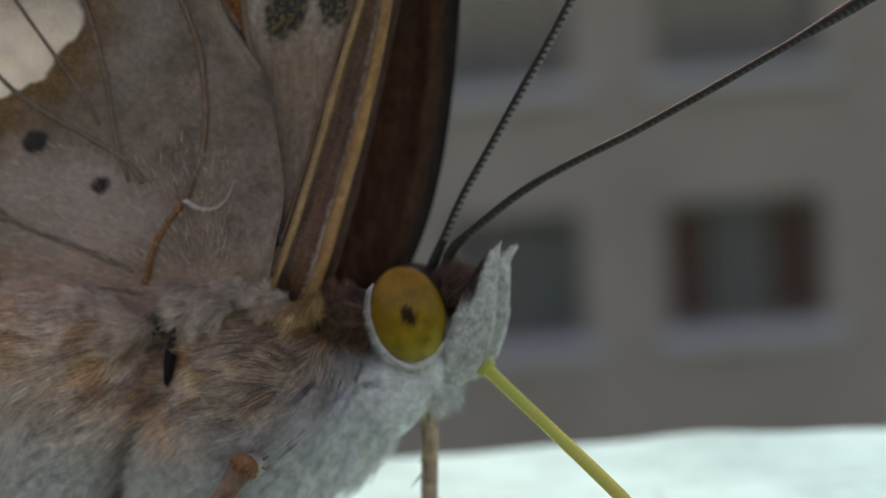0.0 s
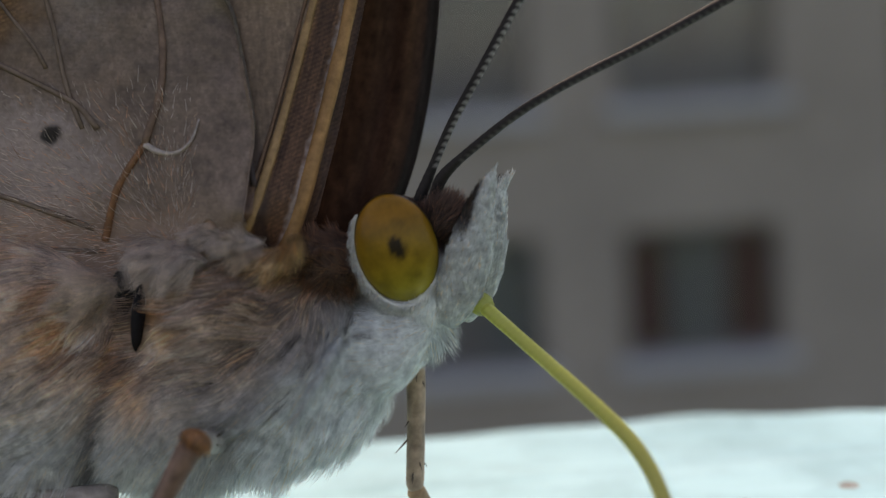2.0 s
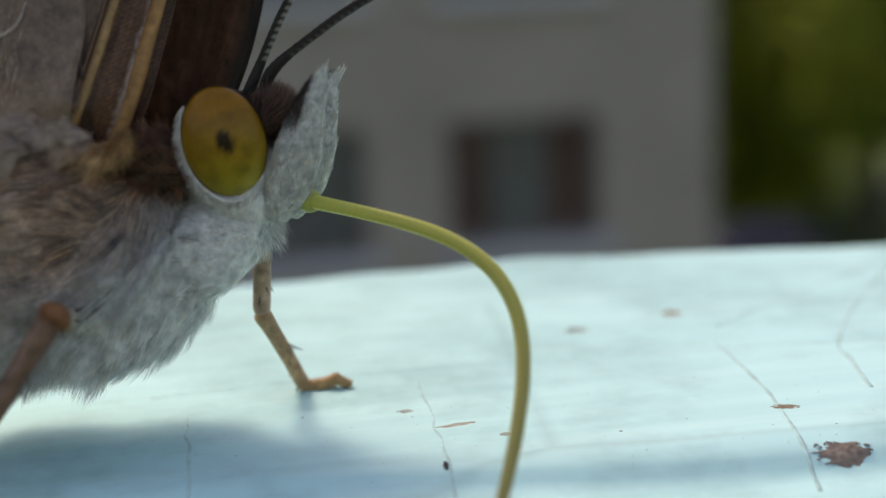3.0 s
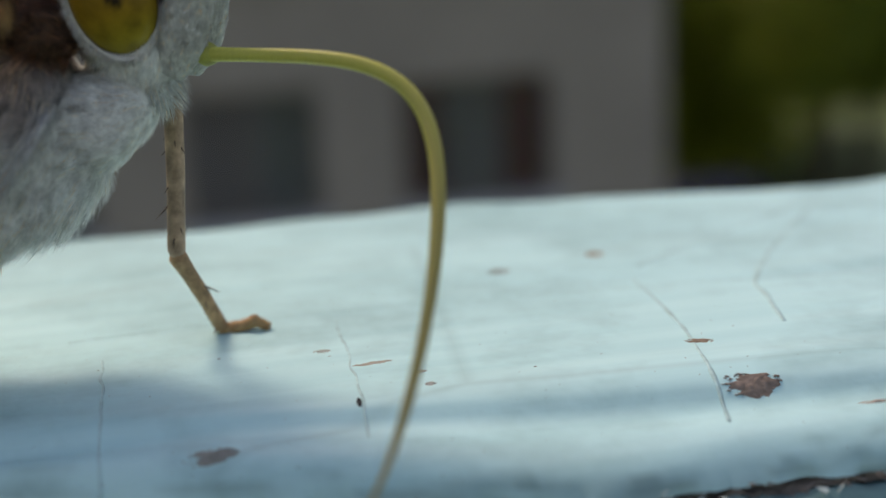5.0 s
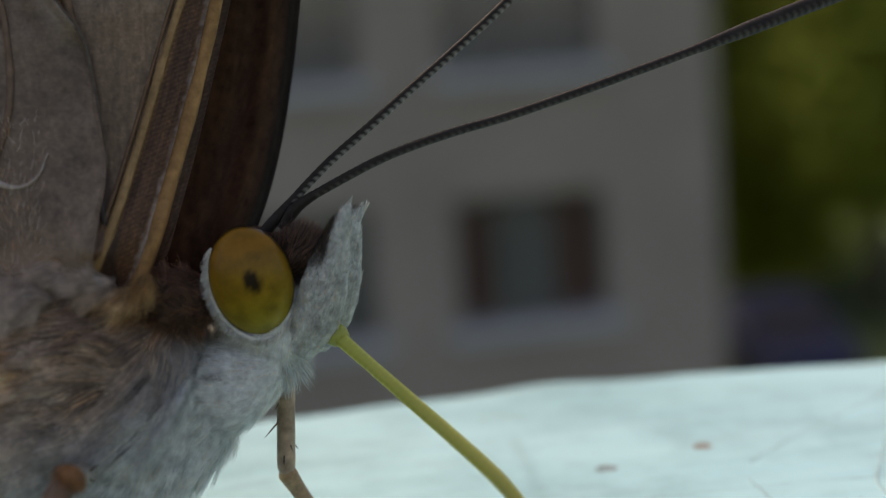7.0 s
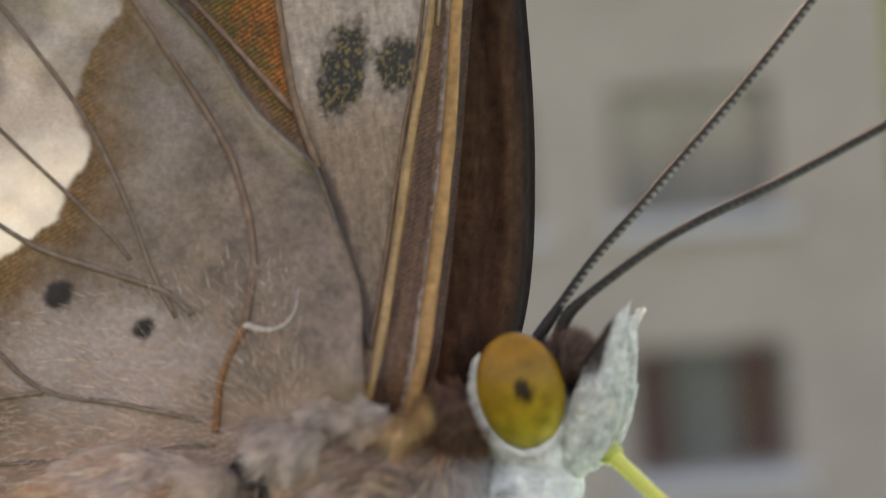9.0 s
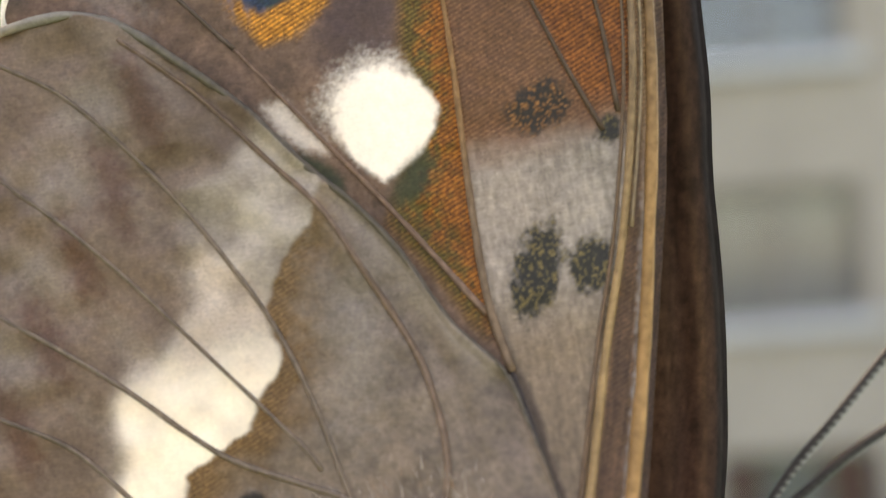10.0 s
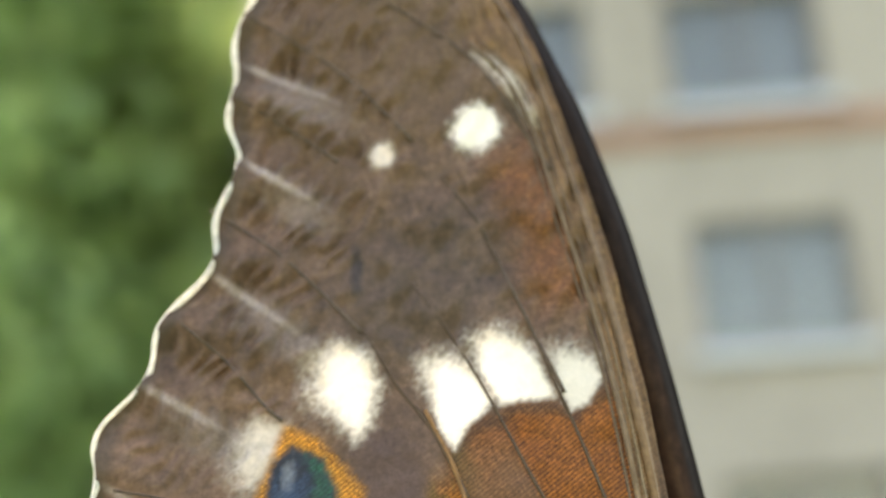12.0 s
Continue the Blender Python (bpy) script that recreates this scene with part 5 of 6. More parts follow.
    q = np.stack([r.uniform(-16.5, -6.0, 9000), np.zeros(9000), r.uniform(6.2, 13.0, 9000)], 1)
    q = q[(q[:, 2] < 13.2 + 0.12 * (q[:, 0] + 7)) & (r.random(9000) < step(13.0, 9.0, q[:, 2]) * 0.85 + 0.15)]
    q[:, 1] = sheet(q[:, 0], q[:, 2]) - 0.34
    d = q - np.array((-6.5, 0, 8.6))
    d[:, 1] = -0.25
    d = d / np.linalg.norm(d, axis=1)[:, None] + r.normal(0, 0.3, q.shape)
    side = np.cross(d, (0, 1, 0)) * 0.0055
    long = r.uniform(0.1, 0.36, (len(q), 1))
    vv = np.stack([q - side, q + side, q + d * long * 0.5 + side * 0.8, q + d * long * 0.5 - side * 0.8, q + d * long * (1, 0.4, 1)], 1).reshape(-1, 3)
    base = np.arange(len(q)) * 5
    ff = [[i, i + 1, i + 2, i + 3] for i in base] + [[i + 3, i + 2, i + 4] for i in base]
    tint = np.array((0.58, 0.49, 0.43)) * r.uniform(0.5, 1.7, (len(q), 1))
    tint = np.where((r.random(len(q)) < 0.25)[:, None], tint * (1.2, 0.75, 0.55), tint)
    wing = [o for o in butterfly.children if o.name.startswith("hindwing")][0]
    tagged(part("fur", paint(mesh_of("fur", vv, ff, False), np.repeat(np.clip(tint, 0, 0.9), 5, axis=0)), M_FUR, wing), kind="stuff")


body()


def eyes():
    for side, name, label in ((-1, "eye", "yellow-green compound eye with a dark pupil spot"), (1, "far_eye", "yellow compound eye")):
        size = (1.05, 0.62, 1.42) if side < 0 else (0.36, 0.4, 0.85)
        v, f = ball((0, 0, 0), (0.99, 0.6, 1.34), 0, 40, 56)
        r = np.hypot(v[:, 0] / 0.99, v[:, 2] / 1.34)
        c = np.tile((0.27, 0.155, 0.014), (len(v), 1))
        c = blend(c, (0.28, 0.23, 0.024), step(0.0, -1.2, v[:, 2]) * 0.9)
        c = blend(c, (0.25, 0.11, 0.01), step(-0.1, 0.9, v[:, 2]) * 0.9)
        c = blend(c, (0.12, 0.07, 0.008), 0.25 * step(0.3, 0.8, vnoise(v[:, 0] * 2.2 + 4, v[:, 2] * 2.6, 91)))
        c = blend(c, (0.1, 0.06, 0.01), 0.4 * np.clip(sum(spot(v[:, 0], v[:, 2], a, b, 0.1, 0.1, 0, 0.6, 3) for a, b in ((0.3, 0.55), (0.42, -0.2), (-0.4, 0.5), (0.3, -0.7), (0.1, 0.62), (-0.62, 0.2))), 0, 1))
        c = blend(c, (0.018, 0.01, 0.004), spot(v[:, 0], v[:, 2], 0.03, 0.05, 0.18, 0.3, 12, 0.25, 2, 0.05))
        c = blend(c, (0.02, 0.014, 0.006), step(0.96, 1.0, r))
        v = v * np.array(size) / (0.99, 0.6, 1.34)
        a = radians(-7)
        v = np.stack([math.cos(a) * v[:, 0] + math.sin(a) * v[:, 2], v[:, 1] * -side * -1, -math.sin(a) * v[:, 0] + math.cos(a) * v[:, 2]], 1)
        me = paint(mesh_of(name, v + (-1.08 if side < 0 else 1.26, -1.75 if side < 0 else 0.2, 8.62 if side < 0 else 8.05), f), c)
        eye = part(name, me, M_EYE, butterfly, label)
        if side < 0:
            # white rim of scales behind the eye
            w = np.linspace(radians(130), radians(318), 60)
            ring = np.stack([-1.08 + 1.09 * np.cos(w), -1.85 + 0 * w, 8.58 + 1.5 * np.sin(w)], 1)
            ring[:, 0], ring[:, 2] = -1.06 + (ring[:, 0] + 1.06) * math.cos(a) + (ring[:, 2] - 8.56) * math.sin(a), 8.56 - (ring[:, 0] + 1.06) * math.sin(a) + (ring[:, 2] - 8.56) * math.cos(a)
            v, f = tube(ring, 0.09 * np.sin(np.linspace(0.12, math.pi - 0.12, 60)) ** 0.6, 10)
            rim = part("eye_rim", paint(mesh_of("eye_rim", v, f), (0.62, 0.62, 0.58)), M_SKIN, butterfly, "white rim of scales")
            up = lambda p, n: (lambda d: d / np.linalg.norm(d, axis=1)[:, None])(np.tile((-0.4, -0.1, -0.5), (len(p), 1)) + n * 0.3)
            fur("scale", v, f, 1600, 0.16, 0.012, rim, colour=lambda p: np.tile((0.68, 0.68, 0.64), (len(p), 1)), way=up, seed=6)


eyes()


def palp(name, dx, y, tip_x, tip_z, label):
    """A pointed, scaly palp that stands up before the face: white in front, dark behind."""
    line = spline([(0.1 + dx, y + 0.5, 6.75), (0.5 + dx, y + 0.15, 7.5), (0.76 + dx, y, 8.4), (0.94 + dx, y, 9.3), (1.18 + dx, y, 10.1), (tip_x, y, tip_z)], 44)
    k = np.linspace(0, 1, 44)
    rad = np.interp(k, [0, 0.22, 0.45, 0.65, 0.82, 0.94, 1], [0.5, 0.62, 0.6, 0.46, 0.27, 0.11, 0.01])
    v, f = tube(line, rad, 18, 0.62)
    q = np.repeat(k, 18)
    back = line[np.repeat(np.arange(44), 18), 0] - v[:, 0]
    c = np.tile((0.66, 0.68, 0.65), (len(v), 1))
    c = blend(c, (0.05, 0.035, 0.03), step(0.1, 0.22, back) * step(0.5, 0.66, q))
    c *= (1 + 0.2 * vnoise(v[:, 0] * 8, v[:, 2] * 3, 95))[:, None]
    p = part(name, paint(mesh_of(name, v, f), np.clip(c, 0, 1)), M_SKIN, butterfly, label)
    tones = lambda r: blend(np.tile((0.68, 0.7, 0.67), (len(r), 1)), (0.05, 0.04, 0.035), step(0.1, 0.22, np.interp(r[:, 2], line[:, 2], line[:, 0]) - r[:, 0]) * step(8.6, 9.3, r[:, 2]))
    up = lambda r, n: (lambda d: d / np.linalg.norm(d, axis=1)[:, None])(np.tile((0.18, 0, 1.0), (len(r), 1)) + n * 0.1)
    fur("scale", v, f, 3800, 0.17, 0.013, p, colour=tones, way=up, seed=int(y * 10) + 20)


palp("palp", 0.0, -1.9, 1.43, 10.7, "white pointed palp with a dark back")
palp("palp", 0.42, -1.1, 1.98, 10.5, "white pointed palp with a dark back")


def antenna(points, label, pale):
    """A thin dark antenna ringed with pale scales, thicker at its end; its own origin is where it leaves the forehead."""
    p = spline(points, 170)
    base = np.array(points[1])
    p = p - base
    k = np.linspace(0, 1, 170)
    rad = np.interp(k, [0, 0.03, 0.08, 0.7, 0.8, 0.97, 1], [0.15, 0.165, 0.12, 0.12, 0.2, 0.22, 0.05])
    rad = rad * (1 + 0.035 * np.cos(np.arange(170) * math.pi))
    v, f = tube(p, rad, 10)
    ring = np.repeat(np.arange(170), 10)
    under = np.tile(np.cos(np.linspace(0, 2 * math.pi, 10, endpoint=False) + 0.5), 170)
    c = np.tile((0.028, 0.024, 0.022), (len(v), 1))
    c = blend(c, (0.5, 0.47, 0.44), ((ring % 2) == 0) * (under > 0.3) * (ring > 12) * pale)
    ob = part("antenna", paint(mesh_of("antenna", v, f), c), M_HORN, butterfly, label)
    return ob, Vector(base)


ANT_A, BASE_A = antenna([(-0.45, -0.5, 9.6), (-0.03, -0.65, 10.32), (0.91, -0.8, 11.75), (1.85, -0.95, 12.93), (2.85, -1.0, 14.18), (4.0, -1.1, 15.6), (5.03, -1.2, 16.95), (7.2, -1.2, 19.9), (9.7, -1.2, 23.3)], "thin black antenna with pale rings", 0.5)
ANT_B, BASE_B = antenna([(0.1, -0.8, 9.9), (0.51, -1.0, 10.53), (1.55, -1.4, 11.25), (2.75, -1.7, 11.93), (4.1, -1.9, 12.48), (5.75, -2.0, 13.02), (7.4, -2.0, 13.62), (9.05, -2.0, 14.25), (10.7, -2.0, 14.9), (15.2, -2.0, 16.75)], "thin black antenna", 0.12)


def leg_part(spec, label, spikes=0, seed=0, tones=((0.3, 0.2, 0.125), (0.3, 0.2, 0.125)), knee=0.0):
    """A leg: its first stretch carries the others; spines stand on the first two, a cap may cover the knee."""
    points, radii = spec
    r = np.random.default_rng(seed)
    root = None
    for i in range(len(points) - 1):
        a, b = np.array(points[i], float), np.array(points[i + 1], float)
        over = (b - a) / np.linalg.norm(b - a) * 0.07
        p = spline([a - over, (a + b) / 2 + (0.04, 0.03, -0.03), b + over], 28)
        k = np.linspace(0, 1, 28)
        w = np.linspace(radii[i], radii[i + 1], 28) * (1 + 0.12 * np.exp(-(k / 0.12) ** 2) + 0.1 * np.exp(-((k - 1) / 0.1) ** 2))
        w *= (1 - np.abs(2 * k - 1) ** 24 * 0.4) * (1 + 0.05 * vnoise(k * 9, k * 0, 98))
        v, f = tube(p, w, 12)
        c = np.array(tones[min(i, 1)]) * (1 + 0.35 * vnoise(v[:, 0] * 4, v[:, 2] * 4, 97) + 0.25 * vnoise(v[:, 0] * 13, v[:, 2] * 13, 96))[:, None]
        c = blend(c, (0.36, 0.215, 0.09), np.full(len(v), 0.7 if i >= 2 else 0.0))
        me = paint(mesh_of("leg", v, f), np.clip(c, 0, 1))
        name = "leg" if root is None else ("tibia", "tarsus", "foot", "claw")[i - 1]
        ob = part(name, me, M_LEG, butterfly if root is None else root, label if root is None else "")
        root = root or ob
        for q in range(spikes if i < 2 else 0):
            s = int(r.integers(3, 26))
            way = r.normal(0, 1, 3) * (1, 0.5, 0.6)
            way = way / np.linalg.norm(way) + (b - a) / np.linalg.norm(b - a) * 1.2
            way /= np.linalg.norm(way)
            long = 2.3 if q else 3.6
            v, f = tube(np.array([p[s], p[s] + way * w[s] * long * 0.6, p[s] + way * w[s] * long]), [0.034, 0.024, 0.004], 5)
            part("spine", paint(mesh_of("spine", v, f), (0.08, 0.055, 0.04)), M_LEG, root)
    if knee:
        # a hairy orange cap over the bent knee
        v, f = ball(np.array(points[1]) + (0.06, -0.02, 0.02), (knee * 1.15, knee * 0.95, knee * 0.8), 35, 18, 24, 0.05)
        cap = part("knee", paint(mesh_of("knee", v, f), (0.28, 0.135, 0.06)), M_LEG, root, "orange-brown knee")
        fur("fur", v, f, 900, 0.12, 0.008, cap, colour=lambda q: np.tile((0.36, 0.18, 0.08), (len(q), 1)), way=lambda q, n: n * 0.5 + (-0.5, -0.2, -0.4), seed=60)
    return root


FAR_LEG = leg_part(([(-0.7, 0.7, 7.7), (-1.05, 0.65, 2.75), (0.02, 1.75, 0.18), (0.4, 1.7, 0.16), (0.95, 1.6, 0.34), (1.32, 1.5, 0.16)], [0.28, 0.24, 0.2, 0.2, 0.19, 0.13]), "pale brown spiny leg that stands on the ledge", 14, 5, ((0.36, 0.25, 0.165), (0.35, 0.215, 0.11)))
NEAR_LEG = leg_part(([(-5.45, -1.4, 3.9), (-5.72, -4.4, 4.75), (-8.3, -4.95, 0.3), (-9.4, -5.2, 0.2)], [0.3, 0.3, 0.23, 0.1]), "brown leg with an orange knee", 9, 6, ((0.42, 0.38, 0.33), (0.2, 0.115, 0.08)), 0.33)
HIND_LEG = leg_part(([(-8.2, -1.9, 2.4), (-15.0, -2.75, 2.25), (-18.5, -4.2, 0.3), (-19.8, -4.4, 0.15)], [0.34, 0.32, 0.15, 0.1]), "greyish leg held back along the body", 0, 8, ((0.33, 0.28, 0.24), (0.3, 0.25, 0.2)))


# ---- proboscis: a chain of short rigid rings ----
RINGS, LENGTH = 84, 16.3
LEAN = 0.8


def proboscis():
    v, f = ball((0.85, -1.55, 7.08), (0.34, 0.3, 0.3), 20, 14, 20, 0.03)
    root = part("proboscis", paint(mesh_of("proboscis", v, f), (0.5, 0.52, 0.12)), M_TRUNK, butterfly, "long yellow-green proboscis")
    ds = LENGTH / RINGS
    rings = []
    for i in range(RINGS):
        s = (np.array([-0.6, -0.5, 0, 0.5, 0.6])) * ds
        k = (i + 0.5 + s / ds) / RINGS
        rad = np.interp(k, [-0.1, 0, 0.08, 0.35, 0.6, 0.85, 0.97, 1.1], [0.19, 0.19, 0.175, 0.19, 0.165, 0.115, 0.06, 0.02])
        v, f = tube(np.stack([s, s * 0, s * 0], 1), rad, 14)
        c = np.array([np.interp(np.repeat(k, 14), [0, 0.3, 0.55, 1], q) for q in ((0.82, 0.76, 0.64, 0.58), (0.83, 0.74, 0.57, 0.47), (0.18, 0.17, 0.17, 0.2))]).T
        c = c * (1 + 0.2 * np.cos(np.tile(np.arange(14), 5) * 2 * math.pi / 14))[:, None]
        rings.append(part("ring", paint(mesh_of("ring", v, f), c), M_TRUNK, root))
    return rings


RING_PARTS = proboscis()


def curl_poses(a1, knee, soft, a2, bow, a3, hook):
    """Poses of the rings for one shape: first slope, knee, second slope, bow, and slope past the hook."""
    n = RINGS * 4
    s = (np.arange(n) + 0.5) * LENGTH / n
    e, e0 = 1 / (1 + np.exp(-(s - knee) / soft)), 1 / (1 + math.exp(knee / soft))
    ph = a1 + (a2 - a1) * (e - e0) / (1 - e0) + bow * np.clip(s - knee, 0, None) + (a3 - a2) / (1 + np.exp(-(s - hook) / 0.35))
    ph = np.radians(ph)
    c, d = 1 / math.hypot(1, LEAN), LENGTH / n
    x, z = 0.85 + np.cumsum(np.cos(ph) * d * c), 7.08 + np.cumsum(np.sin(ph) * d * c)
    y = -1.6 - LEAN * c * s
    out = []
    for i in range(RINGS):
        k = i * 4 + 2
        ahead = Vector((math.cos(ph[k]) * c, -LEAN * c, math.sin(ph[k]) * c))
        side = Vector((-math.sin(ph[k]), 0, math.cos(ph[k])))
        up = ahead.cross(side)
        m = Matrix((ahead, side, up)).transposed().to_4x4()
        m.translation = Vector((x[k], y[k], z[k])) * MM
        out.append(m)
    return out

# ---- far behind: ground, house, trees ----
GROUND = -6.2
M_PLASTER = rough_mat("plaster", (0.35, 0.318, 0.275), 0.9, 6.0, 0.22, 0.3, 0.01)
M_BAND = rough_mat("brick_band", (0.34, 0.2, 0.15), 0.9, 6.0, 0.3, 0.3, 0.01)
M_FRAME = rough_mat("window_frame", (0.17, 0.16, 0.155), 0.5, 12.0, 0.15, 0.2, 0.004)
M_SILL = rough_mat("sill", (0.46, 0.49, 0.52), 0.4, 12.0, 0.15, 0.2, 0.004)
M_CURTAIN = rough_mat("red_curtain", (0.09, 0.034, 0.042), 0.9, 20.0, 0.4, 0.5, 0.01, stretch=(1, 1, 0.05))
# cool grey for sheets behind the panes, standing for sky mirrored in the glass
M_PANE_SKY = rough_mat("pane_sky_grey", (0.12, 0.135, 0.14), 0.9, 20.0, 0.2, 0.5, 0.01, stretch=(1, 1, 0.05))
M_ROOM = rough_mat("dim_room", (0.08, 0.08, 0.085), 0.9, 3.0, 0.4, 0.1, 0.01)
M_GRASS = rough_mat("grass", (0.075, 0.112, 0.04), 0.95, 3.0, 0.5, 0.5, 0.05)
M_ROOF = rough_mat("roof", (0.16, 0.12, 0.1), 0.9, 4.0, 0.4, 0.4, 0.02)
M_BARK = rough_mat("bark", (0.09, 0.07, 0.05), 0.95, 30.0, 0.5, 0.8, 0.02, stretch=(1, 1, 0.2))


def glass_mat():
    n = Nodes("window_glass")
    n.base((0.8, 0.85, 0.85), 0.03, 0.5)
    clear, mx = n.add("ShaderNodeBsdfTransparent"), n.add("ShaderNodeMixShader", Fac=0.035)
    n.bsdf.inputs["Metallic"].default_value = 1.0
    n.link(clear.outputs[0], mx.inputs[1])
    n.link(n.bsdf.outputs[0], mx.inputs[2])
    n.link(mx.outputs[0], n.out.inputs["Surface"])
    return n.mat


def leaf_mat(name, colour):
    n = Nodes(name)
    info = n.tree.nodes.new("ShaderNodeNewGeometry")
    c = n.ramp(info.outputs["Random Per Island"], [(0.0, tuple(v * 0.8 for v in colour)), (0.6, colour), (1.0, (colour[0] * 1.3, colour[1] * 1.15, colour[2]))])
    m = n.base(c, 0.5, 0.3)
    n.let_through(c, 0.66)
    return m


M_GLASS = glass_mat()


def ground():
    n = 60
    xs, ys = np.linspace(-400, 400, n), np.linspace(-120, 700, n)
    xx, yy = np.meshgrid(xs, ys, indexing="ij")
    zz = GROUND + 0.25 * vnoise(xx / 15, yy / 15, 101)
    ob = part("ground", mesh_of("ground", np.stack([xx, yy, zz], -1).reshape(-1, 3), flat_grid(n, n)[:, ::-1], True, 1.0), M_GRASS)
    tagged(ob, "green lawn that runs to the horizon", "ground", kind="structure")


ground()

FACE, STOREY, SILL_Z = 13.70, 2.8, -0.31
HOUSE_LEFT, HOUSE_RIGHT, HOUSE_TOP = -2.3, 5.47, 9.6


def ring_frame(x0, x1, z0, z1, wide, y0, y1):
    """A rectangular frame in one piece."""
    v = [(x, y, z) for y in (y0, y1) for d in (0, wide) for x, z in ((x0 + d, z0 + d), (x1 - d, z0 + d), (x1 - d, z1 - d), (x0 + d, z1 - d))]
    f = []
    for i in range(4):
        j = (i + 1) % 4
        f += [[i, j, 4 + j, 4 + i], [8 + j, 8 + i, 12 + i, 12 + j], [j, i, 8 + i, 8 + j], [4 + i, 4 + j, 12 + j, 12 + i]]
    return mesh_of("window", v, f, False, 1.0)


def house():
    top = tagged(new("house"), "beige plastered apartment house with white sills", "house")
    cols = [(3.27, 1.75), (0.78, 1.45), (-1.35, 0.9)]
    storeys = range(-2, 4)
    high = 1.42
    # the facade is built of bands between and beside the openings
    pieces = []
    zs = [GROUND]
    for k in storeys:
        zs += [SILL_Z + STOREY * k, SILL_Z + STOREY * k + high]
    zs.append(HOUSE_TOP)
    for i in range(len(zs) - 1):
        if i % 2 == 0:
            pieces.append(box(HOUSE_LEFT, HOUSE_RIGHT, FACE, FACE + 0.4, zs[i], zs[i + 1], 0.004))
        else:
            edges = [HOUSE_LEFT] + sorted(sum(([c - w / 2, c + w / 2] for c, w in cols), [])) + [HOUSE_RIGHT]
            for a, b in zip(edges[::2], edges[1::2]):
                pieces.append(box(a, b, FACE, FACE + 0.4, zs[i], zs[i + 1], 0.004))
    for x0, x1, y0, y1 in ((HOUSE_LEFT, HOUSE_LEFT + 0.4, FACE + 0.4, FACE + 9), (HOUSE_RIGHT - 0.4, HOUSE_RIGHT, FACE + 0.4, FACE + 9), (HOUSE_LEFT, HOUSE_RIGHT, FACE + 9, FACE + 9.4)):
        pieces.append(box(x0, x1, y0, y1, GROUND, HOUSE_TOP, 0.004))
    pieces.append(box(HOUSE_LEFT + 0.4, HOUSE_RIGHT - 0.4, FACE + 2.6, FACE + 2.7, GROUND, HOUSE_TOP, 0.004))
    for v, f in pieces:
        part("wall", mesh_of("wall", v, f, False, 1.0), M_PLASTER, top, "beige plaster wall")
    part("roof", mesh_of("roof", *box(HOUSE_LEFT - 0.4, HOUSE_RIGHT + 0.4, FACE - 0.4, FACE + 9.8, HOUSE_TOP, HOUSE_TOP + 0.35, 0.05), False, 1.0), M_ROOF, top)
    band = SILL_Z + STOREY * 2 - 0.46
    part("string_course", mesh_of("string_course", *box(HOUSE_LEFT - 0.03, HOUSE_RIGHT + 0.03, FACE - 0.07, FACE - 0.003, band, band + 0.26, 0.01), False, 1.0), M_BAND, top, "reddish brown band")
    for k in storeys:
        for c, w in cols:
            z0 = SILL_Z + STOREY * k
            win = part("window", ring_frame(c - w / 2 + 0.002, c + w / 2 - 0.002, z0 + 0.002, z0 + high - 0.002, 0.078, FACE + 0.12, FACE + 0.2), M_FRAME, top, "two-light window")
            part("mullion", mesh_of("mullion", *box(c - 0.035, c + 0.035, FACE + 0.122, FACE + 0.198, z0 + 0.08, z0 + high - 0.08, 0.008), False, 1.0), M_FRAME, win)
            for a, b in ((c - w / 2 + 0.08, c - 0.035), (c + 0.035, c + w / 2 - 0.08)):
                part("pane", mesh_of("pane", *box(a, b, FACE + 0.155, FACE + 0.165, z0 + 0.08, z0 + high - 0.08, 0.002), False, 1.0), M_GLASS, win)
            part("sill", mesh_of("sill", *box(c - w / 2 - 0.12, c + w / 2 + 0.12, FACE - 0.16, FACE + 0.118, z0 - 0.16, z0 - 0.002, 0.012), False, 1.0), M_SILL, win, "white metal sill")
            # an added grey sheet in every window imitates reflected sky
            drapes = [(c - w / 2 + 0.06, c + w / 2 - 0.06, 0.3, M_PANE_SKY, "added grey sheet standing for sky reflected in the panes")]
            if k == -1 and c > 2:
                drapes += [(c - w / 2 + 0.06, c - w / 2 + 0.5, 0.24, M_CURTAIN, "dark red curtain"), (c + w / 2 - 0.55, c + w / 2 - 0.06, 0.24, M_CURTAIN, "dark red curtain")]
            for a, b, deep, cloth, label in drapes:
                xs = np.linspace(a, b, 40)
                folds = np.stack([xs, FACE + deep + 0.015 * np.sin((xs - a) * 60)], 1)
                v = np.concatenate([np.column_stack([folds + (0, q), np.full(40, zz)]) for q in (0, 0.008) for zz in (z0 + 0.03, z0 + high - 0.03)])
                f = [[i, i + 1, i + 41, i + 40] for i in range(39)] + [[i + 80, i + 120, i + 121, i + 81] for i in range(39)]
                part("curtain", mesh_of("curtain", v, f, True, 1.0), cloth, win, label)


house()


TREES = "trees round the house"


